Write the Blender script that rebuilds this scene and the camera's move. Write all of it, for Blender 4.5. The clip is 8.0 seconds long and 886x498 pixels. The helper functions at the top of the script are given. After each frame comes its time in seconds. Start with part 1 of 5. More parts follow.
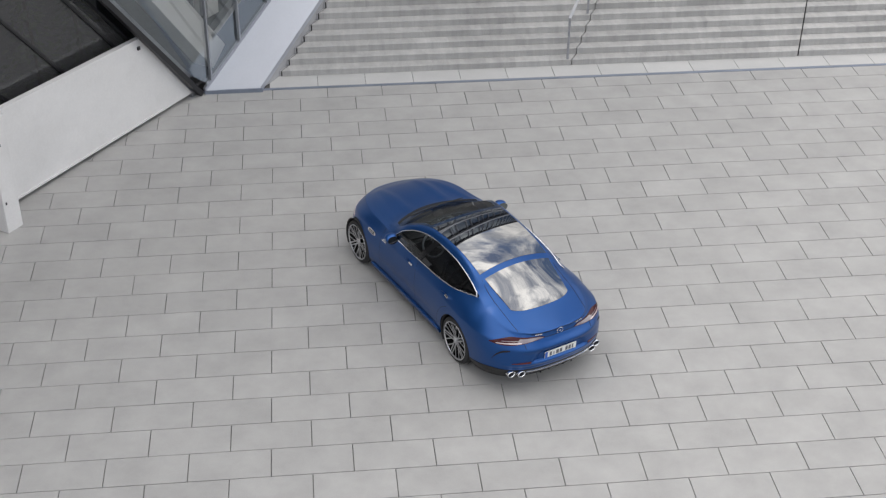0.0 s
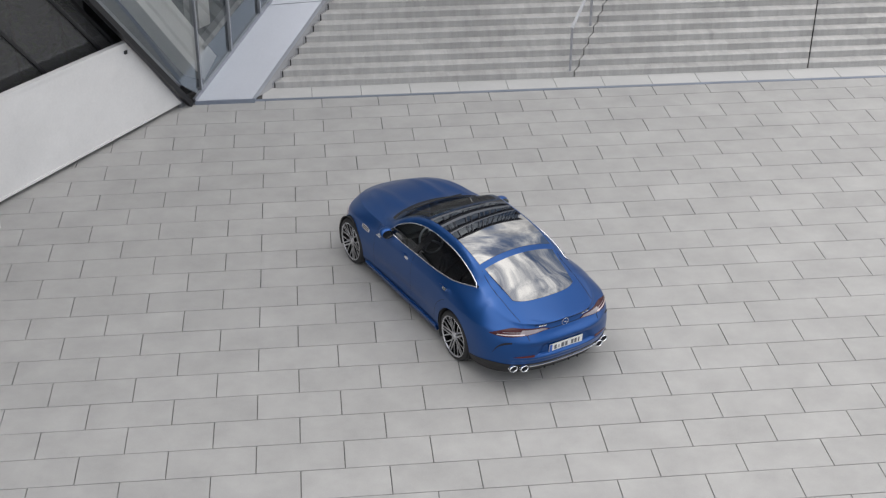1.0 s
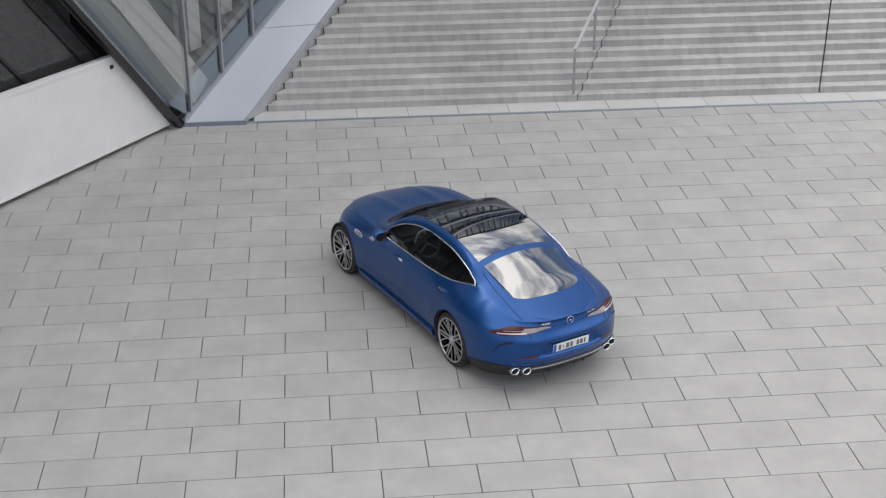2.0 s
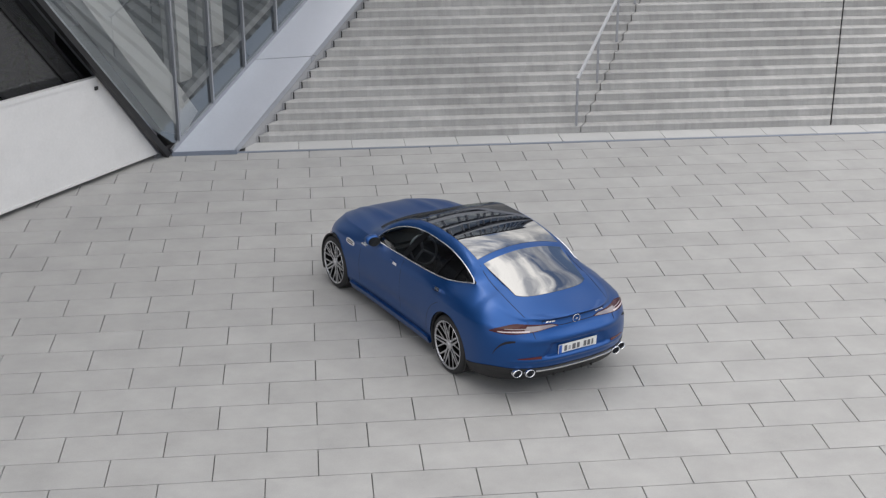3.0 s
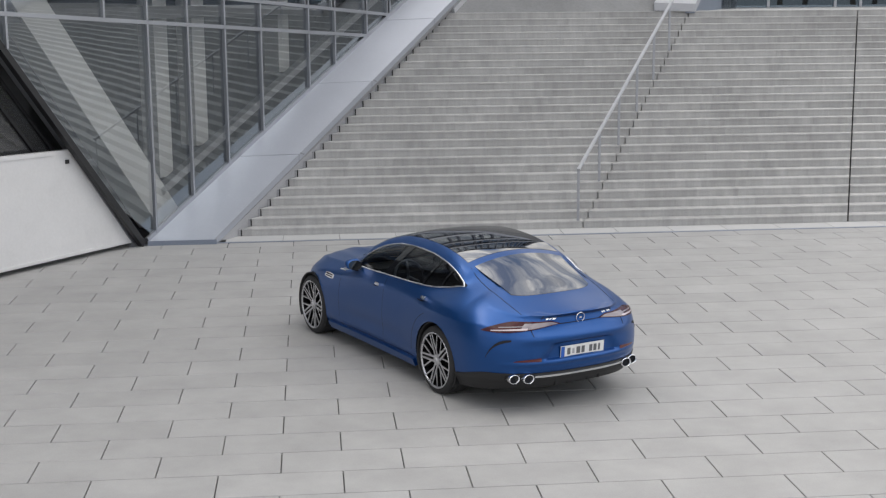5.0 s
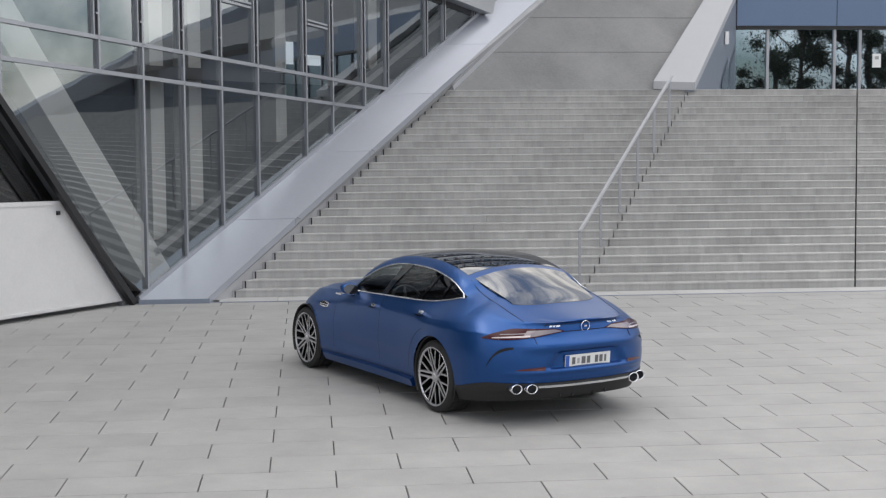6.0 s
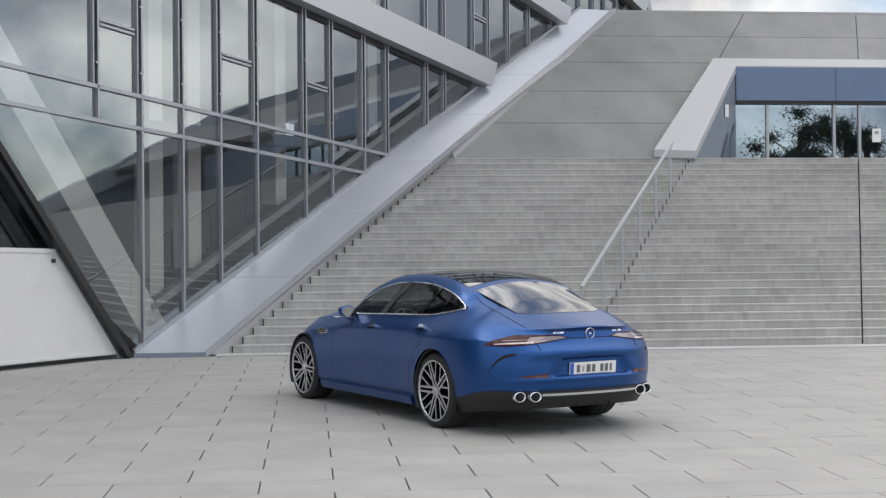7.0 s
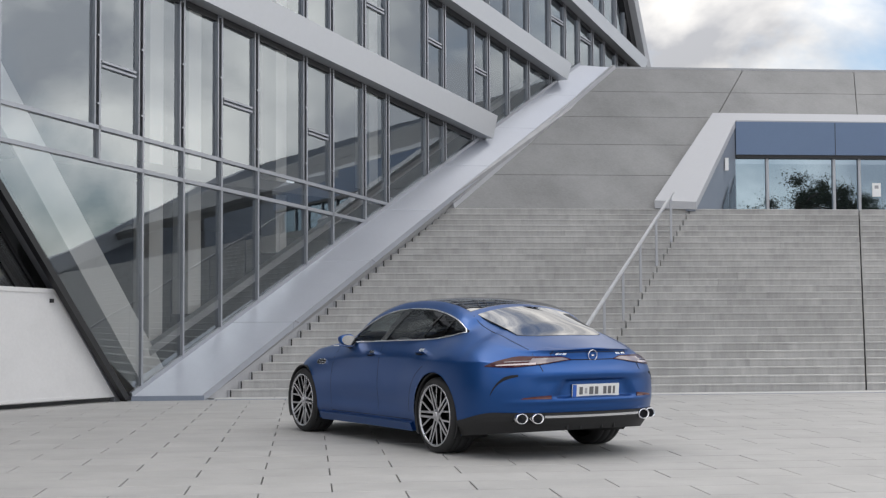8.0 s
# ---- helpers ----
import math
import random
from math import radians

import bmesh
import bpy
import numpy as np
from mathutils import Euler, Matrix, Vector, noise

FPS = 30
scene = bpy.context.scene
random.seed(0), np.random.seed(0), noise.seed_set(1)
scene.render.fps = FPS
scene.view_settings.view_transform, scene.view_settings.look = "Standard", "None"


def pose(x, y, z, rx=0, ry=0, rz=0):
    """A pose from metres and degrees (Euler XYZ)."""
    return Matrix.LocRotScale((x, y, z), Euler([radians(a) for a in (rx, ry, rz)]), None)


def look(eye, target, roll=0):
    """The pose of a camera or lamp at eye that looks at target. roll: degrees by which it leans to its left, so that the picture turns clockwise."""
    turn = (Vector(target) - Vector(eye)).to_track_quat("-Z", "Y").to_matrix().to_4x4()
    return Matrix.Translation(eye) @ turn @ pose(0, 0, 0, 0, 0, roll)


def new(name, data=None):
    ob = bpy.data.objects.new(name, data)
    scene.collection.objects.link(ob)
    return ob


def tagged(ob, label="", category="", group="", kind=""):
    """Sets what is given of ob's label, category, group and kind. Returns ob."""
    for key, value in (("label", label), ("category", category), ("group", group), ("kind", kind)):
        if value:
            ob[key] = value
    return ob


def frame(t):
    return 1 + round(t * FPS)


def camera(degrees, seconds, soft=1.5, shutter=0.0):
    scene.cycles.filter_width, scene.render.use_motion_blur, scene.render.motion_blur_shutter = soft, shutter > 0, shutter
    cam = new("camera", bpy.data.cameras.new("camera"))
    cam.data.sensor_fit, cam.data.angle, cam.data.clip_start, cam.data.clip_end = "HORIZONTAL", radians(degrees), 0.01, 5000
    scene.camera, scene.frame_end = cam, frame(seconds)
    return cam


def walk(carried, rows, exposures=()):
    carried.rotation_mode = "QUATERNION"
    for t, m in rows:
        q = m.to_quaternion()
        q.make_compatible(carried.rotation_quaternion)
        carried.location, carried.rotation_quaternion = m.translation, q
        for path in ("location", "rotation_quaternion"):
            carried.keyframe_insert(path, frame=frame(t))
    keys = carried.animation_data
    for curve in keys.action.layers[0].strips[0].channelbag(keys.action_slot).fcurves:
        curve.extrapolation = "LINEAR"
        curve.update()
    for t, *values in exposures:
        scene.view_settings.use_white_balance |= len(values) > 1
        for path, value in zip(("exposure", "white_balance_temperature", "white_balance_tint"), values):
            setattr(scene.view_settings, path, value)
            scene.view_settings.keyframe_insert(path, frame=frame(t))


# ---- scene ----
from mathutils.bvhtree import BVHTree

cam = camera(36.0, 8.0, soft=1.3)
PATH = [
    (0, (-0.854, -15.363, 12.048), (-0.676, -13.697, 10.956), 0.4),
    (0.5, (-0.796, -15.262, 11.308), (-0.618, -13.568, 10.259), 0.2),
    (1, (-0.76, -15.091, 10.441), (-0.579, -13.365, 9.448), 0.2),
    (1.5, (-0.682, -14.911, 9.645), (-0.502, -13.153, 8.708), 0.1),
    (3, (-0.508, -14.214, 7.18), (-0.323, -12.361, 6.451), -0.1),
    (3.5, (-0.422, -13.995, 6.409), (-0.238, -12.114, 5.754), -0.2),
    (4, (-0.334, -13.768, 5.562), (-0.15, -11.857, 4.999), -0.3),
    (4.5, (-0.269, -13.577, 4.794), (-0.084, -11.642, 4.324), -0.4),
    (6, (-0.223, -13.071, 2.77), (-0.028, -11.089, 2.595), -0.3),
    (6.5, (-0.216, -12.933, 2.173), (-0.021, -10.945, 2.089), -0.3),
    (7, (-0.204, -12.83, 1.734), (-0.008, -10.839, 1.729), -0.4),
    (7.5, (-0.217, -12.758, 1.456), (-0.02, -10.769, 1.512), -0.3),
    (8, (-0.212, -12.723, 1.267), (-0.015, -10.736, 1.368), -0.3),
]
walk(cam, [(t, look(eye, target, roll)) for t, eye, target, roll in PATH])

# ---- world, sun, exposure ----
world = bpy.data.worlds.new("sky")
scene.world = world
world.use_nodes = True
wt = world.node_tree
for nd in list(wt.nodes):
    wt.nodes.remove(nd)
w_out = wt.nodes.new("ShaderNodeOutputWorld")
w_bg = wt.nodes.new("ShaderNodeBackground")
w_sky = wt.nodes.new("ShaderNodeTexSky")
w_sky.sky_type = "NISHITA"
w_sky.sun_disc = False
w_sky.sun_elevation = radians(57)
w_sky.sun_rotation = radians(-55)
w_sky.air_density, w_sky.dust_density = 1.0, 1.5
w_co = wt.nodes.new("ShaderNodeTexCoord")
w_map = wt.nodes.new("ShaderNodeMapping")
w_map.inputs["Scale"].default_value = (1.0, 1.0, 1.4)
w_map.inputs["Rotation"].default_value = (0.0, 0.0, radians(90))
w_n1 = wt.nodes.new("ShaderNodeTexNoise")
w_n1.inputs["Scale"].default_value = 2.6
w_n1.inputs["Detail"].default_value = 7
w_n1.inputs["Roughness"].default_value = 0.58
w_n1.inputs["Distortion"].default_value = 0.35
w_r1 = wt.nodes.new("ShaderNodeValToRGB")
w_r1.color_ramp.elements[0].position = 0.40
w_r1.color_ramp.elements[1].position = 0.54
w_n2 = wt.nodes.new("ShaderNodeTexNoise")
w_n2.inputs["Scale"].default_value = 6.5
w_n2.inputs["Detail"].default_value = 6
w_n2.inputs["Distortion"].default_value = 0.2
w_r2 = wt.nodes.new("ShaderNodeValToRGB")
w_r2.color_ramp.elements[0].position, w_r2.color_ramp.elements[0].color = 0.40, (3.45, 3.5, 3.7, 1)
w_r2.color_ramp.elements[1].position, w_r2.color_ramp.elements[1].color = 0.60, (8.5, 8.2, 7.75, 1)
w_mix = wt.nodes.new("ShaderNodeMix")
w_mix.data_type = "RGBA"
wt.links.new(w_co.outputs["Generated"], w_map.inputs["Vector"])
wt.links.new(w_map.outputs["Vector"], w_n1.inputs["Vector"])
wt.links.new(w_map.outputs["Vector"], w_n2.inputs["Vector"])
wt.links.new(w_n1.outputs["Fac"], w_r1.inputs["Fac"])
wt.links.new(w_n2.outputs["Fac"], w_r2.inputs["Fac"])
wt.links.new(w_r1.outputs["Color"], w_mix.inputs[0])
wt.links.new(w_sky.outputs["Color"], w_mix.inputs[6])
# an overcast sky is brighter overhead than at the horizon
w_sep = wt.nodes.new("ShaderNodeSeparateXYZ")
w_up = wt.nodes.new("ShaderNodeMapRange")
w_up.inputs["From Min"].default_value, w_up.inputs["From Max"].default_value = 0.0, 1.0
w_up.inputs["To Min"].default_value, w_up.inputs["To Max"].default_value = 0.74, 1.50
w_mul = wt.nodes.new("ShaderNodeVectorMath")
w_mul.operation = "SCALE"
wt.links.new(w_co.outputs["Generated"], w_sep.inputs[0])
wt.links.new(w_sep.outputs["Z"], w_up.inputs["Value"])
wt.links.new(w_r2.outputs["Color"], w_mul.inputs[0])
wt.links.new(w_up.outputs[0], w_mul.inputs["Scale"])
# clouds facing the sun across the square are lit brighter than those that hide it
w_dot = wt.nodes.new("ShaderNodeVectorMath")
w_dot.operation = "DOT_PRODUCT"
w_dot.inputs[1].default_value = (0.84, -0.54, 0.0)
w_face = wt.nodes.new("ShaderNodeMapRange")
w_face.inputs["From Min"].default_value, w_face.inputs["From Max"].default_value = 0.1, 1.0
w_face.inputs["To Min"].default_value, w_face.inputs["To Max"].default_value = 1.0, 2.4
w_lit = wt.nodes.new("ShaderNodeVectorMath")
w_lit.operation = "SCALE"
wt.links.new(w_co.outputs["Generated"], w_dot.inputs[0])
wt.links.new(w_dot.outputs["Value"], w_face.inputs["Value"])
wt.links.new(w_mul.outputs[0], w_lit.inputs[0])
wt.links.new(w_face.outputs[0], w_lit.inputs["Scale"])
# thin cloud glows round the hidden sun
w_near = wt.nodes.new("ShaderNodeVectorMath")
w_near.operation = "DOT_PRODUCT"
w_near.inputs[1].default_value = (-0.445, 0.315, 0.839)
w_glow = wt.nodes.new("ShaderNodeMapRange")
w_glow.inputs["From Min"].default_value, w_glow.inputs["From Max"].default_value = 0.20, 1.0
w_glow.inputs["To Min"].default_value, w_glow.inputs["To Max"].default_value = 1.0, 1.65
w_halo = wt.nodes.new("ShaderNodeVectorMath")
w_halo.operation = "SCALE"
wt.links.new(w_co.outputs["Generated"], w_near.inputs[0])
wt.links.new(w_near.outputs["Value"], w_glow.inputs["Value"])
wt.links.new(w_lit.outputs[0], w_halo.inputs[0])
wt.links.new(w_glow.outputs[0], w_halo.inputs["Scale"])
wt.links.new(w_halo.outputs[0], w_mix.inputs[7])
wt.links.new(w_mix.outputs[2], w_bg.inputs["Color"])
w_bg.inputs["Strength"].default_value = 0.165
wt.links.new(w_bg.outputs["Background"], w_out.inputs["Surface"])

sun = new("sun", bpy.data.lights.new("sun", "SUN"))
sun.data.energy = 0.4
sun.data.angle = radians(14)
sun.data.color = (1.0, 0.97, 0.93)
sun.matrix_world = look((-0.816 * 0.545 * 40, 0.578 * 0.545 * 40, 0.839 * 40), (0, 0, 0))
scene.view_settings.exposure = 0.0


# ---- materials ----
def nodes_of(name):
    m = bpy.data.materials.new(name)
    m.use_nodes = True
    t = m.node_tree
    return m, t, t.nodes["Principled BSDF"]


def surface(name, color, rough=0.6, metal=0.0, grain=40.0, depth=0.0, spread=0.12, stain=1.2, piece=0.0, island=False, coat=0.0, coat_rough=0.03, spec=0.5, ior=1.5, rough_var=0.1, streak=None):
    """A worn surface: fine grain, large stains, and a shift of tone from piece to piece."""
    m, t, b = nodes_of(name)
    co = t.nodes.new("ShaderNodeTexCoord")
    n1 = t.nodes.new("ShaderNodeTexNoise")
    n1.inputs["Scale"].default_value = grain
    n1.inputs["Detail"].default_value = 5
    n2 = t.nodes.new("ShaderNodeTexNoise")
    n2.inputs["Scale"].default_value = stain
    n2.inputs["Detail"].default_value = 6
    n2.inputs["Roughness"].default_value = 0.65
    geo = t.nodes.new("ShaderNodeNewGeometry")
    src = geo.outputs["Position"]
    if streak:
        mp = t.nodes.new("ShaderNodeMapping")
        mp.inputs["Scale"].default_value = streak
        t.links.new(src, mp.inputs["Vector"])
        t.links.new(mp.outputs["Vector"], n2.inputs["Vector"])
    else:
        t.links.new(src, n2.inputs["Vector"])
    t.links.new(src, n1.inputs["Vector"])
    add = t.nodes.new("ShaderNodeMath")
    add.operation = "MULTIPLY_ADD"
    t.links.new(n1.outputs["Fac"], add.inputs[0])
    add.inputs[1].default_value = 0.42
    t.links.new(n2.outputs["Fac"], add.inputs[2])
    rng = t.nodes.new("ShaderNodeMapRange")
    rng.inputs["From Min"].default_value, rng.inputs["From Max"].default_value = 0.40, 1.02
    rng.inputs["To Min"].default_value, rng.inputs["To Max"].default_value = 1 - spread, 1 + spread
    t.links.new(add.outputs[0], rng.inputs["Value"])
    value = rng.outputs[0]
    if piece:
        if island:
            pick = geo.outputs["Random Per Island"]
        else:
            pick = t.nodes.new("ShaderNodeObjectInfo").outputs["Random"]
        r2 = t.nodes.new("ShaderNodeMapRange")
        r2.inputs["To Min"].default_value, r2.inputs["To Max"].default_value = 1 - piece, 1 + piece
        t.links.new(pick, r2.inputs["Value"])
        mul = t.nodes.new("ShaderNodeMath")
        mul.operation = "MULTIPLY"
        t.links.new(value, mul.inputs[0])
        t.links.new(r2.outputs[0], mul.inputs[1])
        value = mul.outputs[0]
    hsv = t.nodes.new("ShaderNodeHueSaturation")
    hsv.inputs["Color"].default_value = (*color, 1)
    t.links.new(value, hsv.inputs["Value"])
    t.links.new(hsv.outputs["Color"], b.inputs["Base Color"])
    rr = t.nodes.new("ShaderNodeMapRange")
    rr.inputs["To Min"].default_value, rr.inputs["To Max"].default_value = max(0.02, rough - rough_var), min(1, rough + rough_var)
    t.links.new(n2.outputs["Fac"], rr.inputs["Value"])
    t.links.new(rr.outputs[0], b.inputs["Roughness"])
    b.inputs["Metallic"].default_value = metal
    b.inputs["Coat Weight"].default_value = coat
    b.inputs["Coat Roughness"].default_value = coat_rough
    b.inputs["IOR"].default_value = ior
    b.inputs["Specular IOR Level"].default_value = spec
    if depth:
        bump = t.nodes.new("ShaderNodeBump")
        bump.inputs["Strength"].default_value = 0.6
        bump.inputs["Distance"].default_value = depth
        t.links.new(add.outputs[0], bump.inputs["Height"])
        t.links.new(bump.outputs["Normal"], b.inputs["Normal"])
    return m


def glass(name, tint, ior=1.5, body=(0.01, 0.011, 0.013), clear=0.5, wave=0.0, rough=0.01, even=0.0, gloss_tint=(0.97, 0.98, 1.0)):
    """A tinted pane: a mirror-like gloss by Fresnel over a tinted clear or dark body."""
    m = bpy.data.materials.new(name)
    m.use_nodes = True
    t = m.node_tree
    for nd in list(t.nodes):
        t.nodes.remove(nd)
    out = t.nodes.new("ShaderNodeOutputMaterial")
    clear_n = t.nodes.new("ShaderNodeBsdfTransparent")
    clear_n.inputs["Color"].default_value = (*tint, 1)
    dark = t.nodes.new("ShaderNodeBsdfDiffuse")
    dark.inputs["Color"].default_value = (*body, 1)
    inner = t.nodes.new("ShaderNodeMixShader")
    inner.inputs[0].default_value = clear
    t.links.new(dark.outputs[0], inner.inputs[1])
    t.links.new(clear_n.outputs[0], inner.inputs[2])
    gloss = t.nodes.new("ShaderNodeBsdfGlossy")
    gloss.inputs["Roughness"].default_value = rough
    gloss.inputs["Color"].default_value = (*gloss_tint, 1)
    fr = t.nodes.new("ShaderNodeFresnel")
    fr.inputs["IOR"].default_value = ior
    mix = t.nodes.new("ShaderNodeMixShader")
    if even:
        mix.inputs[0].default_value = even
    else:
        t.links.new(fr.outputs[0], mix.inputs[0])
    t.links.new(inner.outputs[0], mix.inputs[1])
    t.links.new(gloss.outputs[0], mix.inputs[2])
    t.links.new(mix.outputs[0], out.inputs["Surface"])
    if wave:
        no = t.nodes.new("ShaderNodeTexNoise")
        no.inputs["Scale"].default_value = 0.7
        bump = t.nodes.new("ShaderNodeBump")
        bump.inputs["Distance"].default_value = wave
        bump.inputs["Strength"].default_value = 0.5
        g2 = t.nodes.new("ShaderNodeNewGeometry")
        t.links.new(g2.outputs["Position"], no.inputs["Vector"])
        t.links.new(no.outputs["Fac"], bump.inputs["Height"])
        t.links.new(bump.outputs["Normal"], gloss.inputs["Normal"])
    return m


M_SLAB = surface("paving_concrete", (0.338, 0.333, 0.325), 0.72, grain=70, depth=0.0015, spread=0.17, stain=1.4, piece=0.035)
M_SLAB_FAR = surface("paving_concrete_far", (0.338, 0.333, 0.325), 0.72, grain=70, depth=0.0015, spread=0.17, stain=1.4, piece=0.035, island=True)
M_JOINT = surface("joint_sand", (0.112, 0.110, 0.106), 0.95, grain=90, spread=0.3)
M_EDGE_SLAB = surface("pale_kerb_slab", (0.44, 0.437, 0.43), 0.75, grain=50, depth=0.001, spread=0.10, stain=1.0, piece=0.04)
M_DRAIN = surface("zinc_channel", (0.22, 0.25, 0.31), 0.5, metal=0.5, grain=60, spread=0.15)


def stair_concrete():
    """Weathered cast steps: tonal patches from the shuttering, run-off streaks and pale salts."""
    m, t, b = nodes_of("stair_concrete")
    geo = t.nodes.new("ShaderNodeNewGeometry")
    info = t.nodes.new("ShaderNodeObjectInfo")

    def math_node(op, x, y=None):
        nd = t.nodes.new("ShaderNodeMath")
        nd.operation = op
        for i, v in enumerate((x, y)):
            if v is None:
                continue
            if isinstance(v, (int, float)):
                nd.inputs[i].default_value = v
            else:
                t.links.new(v, nd.inputs[i])
        return nd.outputs[0]

    def noise(scale, stretch, detail=4):
        mp = t.nodes.new("ShaderNodeMapping")
        mp.inputs["Scale"].default_value = stretch
        no = t.nodes.new("ShaderNodeTexNoise")
        no.inputs["Scale"].default_value = scale
        no.inputs["Detail"].default_value = detail
        no.inputs["Roughness"].default_value = 0.62
        t.links.new(geo.outputs["Position"], mp.inputs["Vector"])
        t.links.new(mp.outputs["Vector"], no.inputs["Vector"])
        return no.outputs["Fac"]

    def around(v, amount):
        rg = t.nodes.new("ShaderNodeMapRange")
        rg.inputs["From Min"].default_value, rg.inputs["From Max"].default_value = 0.28, 0.72
        rg.inputs["To Min"].default_value, rg.inputs["To Max"].default_value = 1 - amount, 1 + amount
        t.links.new(v, rg.inputs["Value"])
        return rg.outputs[0]

    sep = t.nodes.new("ShaderNodeSeparateXYZ")
    t.links.new(geo.outputs["Position"], sep.inputs[0])
    wob = noise(1.0, (0.5, 0.5, 0.5), 1)
    along = math_node("ADD", math_node("MULTIPLY", sep.outputs["X"], 1.15), math_node("ADD", math_node("MULTIPLY", info.outputs["Random"], 37.0), math_node("MULTIPLY", wob, 1.4)))
    cell = t.nodes.new("ShaderNodeTexWhiteNoise")
    cell.noise_dimensions = "2D"
    cv = t.nodes.new("ShaderNodeCombineXYZ")
    t.links.new(math_node("FLOOR", along), cv.inputs[0])
    t.links.new(info.outputs["Random"], cv.inputs[1])
    t.links.new(cv.outputs[0], cell.inputs["Vector"])
    grain = noise(45, (1, 1, 1), 5)
    tone = math_node("MULTIPLY", around(cell.outputs["Value"], 0.055), around(noise(1.0, (7.0, 2.5, 0.5)), 0.13))
    tone = math_node("MULTIPLY", tone, around(noise(0.55, (1, 1, 1.2), 5), 0.08))
    tone = math_node("MULTIPLY", tone, around(noise(3.2, (1, 1.6, 3.0), 5), 0.05))
    tone = math_node("MULTIPLY", tone, around(grain, 0.06))
    hsv = t.nodes.new("ShaderNodeHueSaturation")
    hsv.inputs["Color"].default_value = (0.375, 0.370, 0.362, 1)
    t.links.new(tone, hsv.inputs["Value"])
    t.links.new(hsv.outputs["Color"], b.inputs["Base Color"])
    b.inputs["Roughness"].default_value = 0.82
    bump = t.nodes.new("ShaderNodeBump")
    bump.inputs["Strength"].default_value = 0.6
    bump.inputs["Distance"].default_value = 0.002
    t.links.new(grain, bump.inputs["Height"])
    t.links.new(bump.outputs["Normal"], b.inputs["Normal"])
    return m


M_STEP = stair_concrete()
M_WALLCON = surface("cast_concrete", (0.215, 0.216, 0.217), 0.85, grain=18, depth=0.003, spread=0.24, stain=0.8, piece=0.03, streak=(1.0, 0.5, 0.5))
M_WHITE = surface("white_coated_metal", (0.39, 0.395, 0.415), 0.45, metal=0.0, grain=20, spread=0.05, stain=0.7)
M_GATE = surface("white_gate_paint", (0.63, 0.622, 0.618), 0.5, grain=25, spread=0.09, stain=1.2)
M_BAND = surface("satin_sheet_metal", (0.44, 0.46, 0.51), 0.30, metal=0.55, grain=20, spread=0.05, stain=0.6, rough_var=0.02)
M_KERB = surface("grey_kerb_concrete", (0.36, 0.36, 0.37), 0.75, grain=40, spread=0.16, stain=2.0)
M_ALU = surface("anodised_aluminium", (0.36, 0.37, 0.40), 0.36, metal=0.75, grain=50, spread=0.05)
M_BEAM = surface("silver_cladding", (0.46, 0.47, 0.49), 0.36, metal=0.55, grain=12, spread=0.05, stain=0.5)
M_BLUE_PANEL = surface("blue_grey_cladding", (0.13, 0.185, 0.29), 0.4, metal=0.3, grain=20, spread=0.05)
M_REVEAL = surface("grey_reveal_cladding", (0.20, 0.225, 0.27), 0.45, metal=0.2, grain=20, spread=0.06)
M_BLACK = surface("black_steel", (0.012, 0.012, 0.014), 0.4, grain=40, spread=0.2)
# the dimness of unlit rooms is put into this dark base colour
M_DARK = surface("shaded_interior", (0.11, 0.11, 0.115), 0.8, grain=5, spread=0.3, stain=0.4)
M_INNER = surface("pale_interior_plaster", (0.78, 0.77, 0.75), 0.8, grain=15, spread=0.06)
M_STEEL = surface("brushed_steel", (0.55, 0.56, 0.58), 0.35, metal=0.8, grain=80, spread=0.08)
M_DAYLIGHT, t_, b_ = nodes_of("daylit_pane")
b_.inputs["Base Color"].default_value = (0.6, 0.65, 0.7, 1)
b_.inputs["Emission Color"].default_value = (0.85, 0.93, 1.0, 1)
b_.inputs["Emission Strength"].default_value = 0.6
M_SIGN = surface("white_notice", (0.8, 0.8, 0.8), 0.5, grain=30, spread=0.03)
# blue of the reflected sky is put into the gloss colour of these two panes
M_FACADE = glass("facade_glass", (0.96, 0.97, 0.975), ior=3.0, body=(0.03, 0.035, 0.04), clear=1.0, wave=0.003, gloss_tint=(0.86, 0.94, 1.0))
M_DOORGLASS = glass("door_glass", (0.25, 0.28, 0.32), ior=3.6, clear=0.5, wave=0.004, gloss_tint=(0.60, 0.77, 0.92))
M_CLEAR = glass("clear_inner_face", (0.98, 0.985, 0.985), ior=1.0, clear=1.0)
M_DARKGLASS = glass("dark_glass", (0.62, 0.64, 0.66), ior=1.6, body=(0.10, 0.10, 0.102), clear=0.65)


# ---- mesh helpers ----
def finish(name, bm, material, parent=None, label="", smooth=False):
    bmesh.ops.recalc_face_normals(bm, faces=bm.faces)
    me = bpy.data.meshes.new(name)
    bm.to_mesh(me)
    bm.free()
    me.materials.append(material)
    if smooth:
        for p in me.polygons:
            p.use_smooth = True
    ob = new(name, me)
    if parent is not None:
        ob.parent = parent
    if label:
        ob["label"] = label
    return ob


def clear_back(ob, front):
    """Only the outer face of a pane carries the tint and the gloss."""
    ob.data.materials.append(M_CLEAR)
    for p in ob.data.polygons:
        p.material_index = 0 if p.index == front else 1


def part(name, bm, material, parent, label="", smooth=False):
    return finish(name, bm, material, parent, label, smooth)


def empty(name, m=None):
    ob = new(name)
    ob.empty_display_size = 0.2
    if m is not None:
        ob.matrix_world = m
    return ob


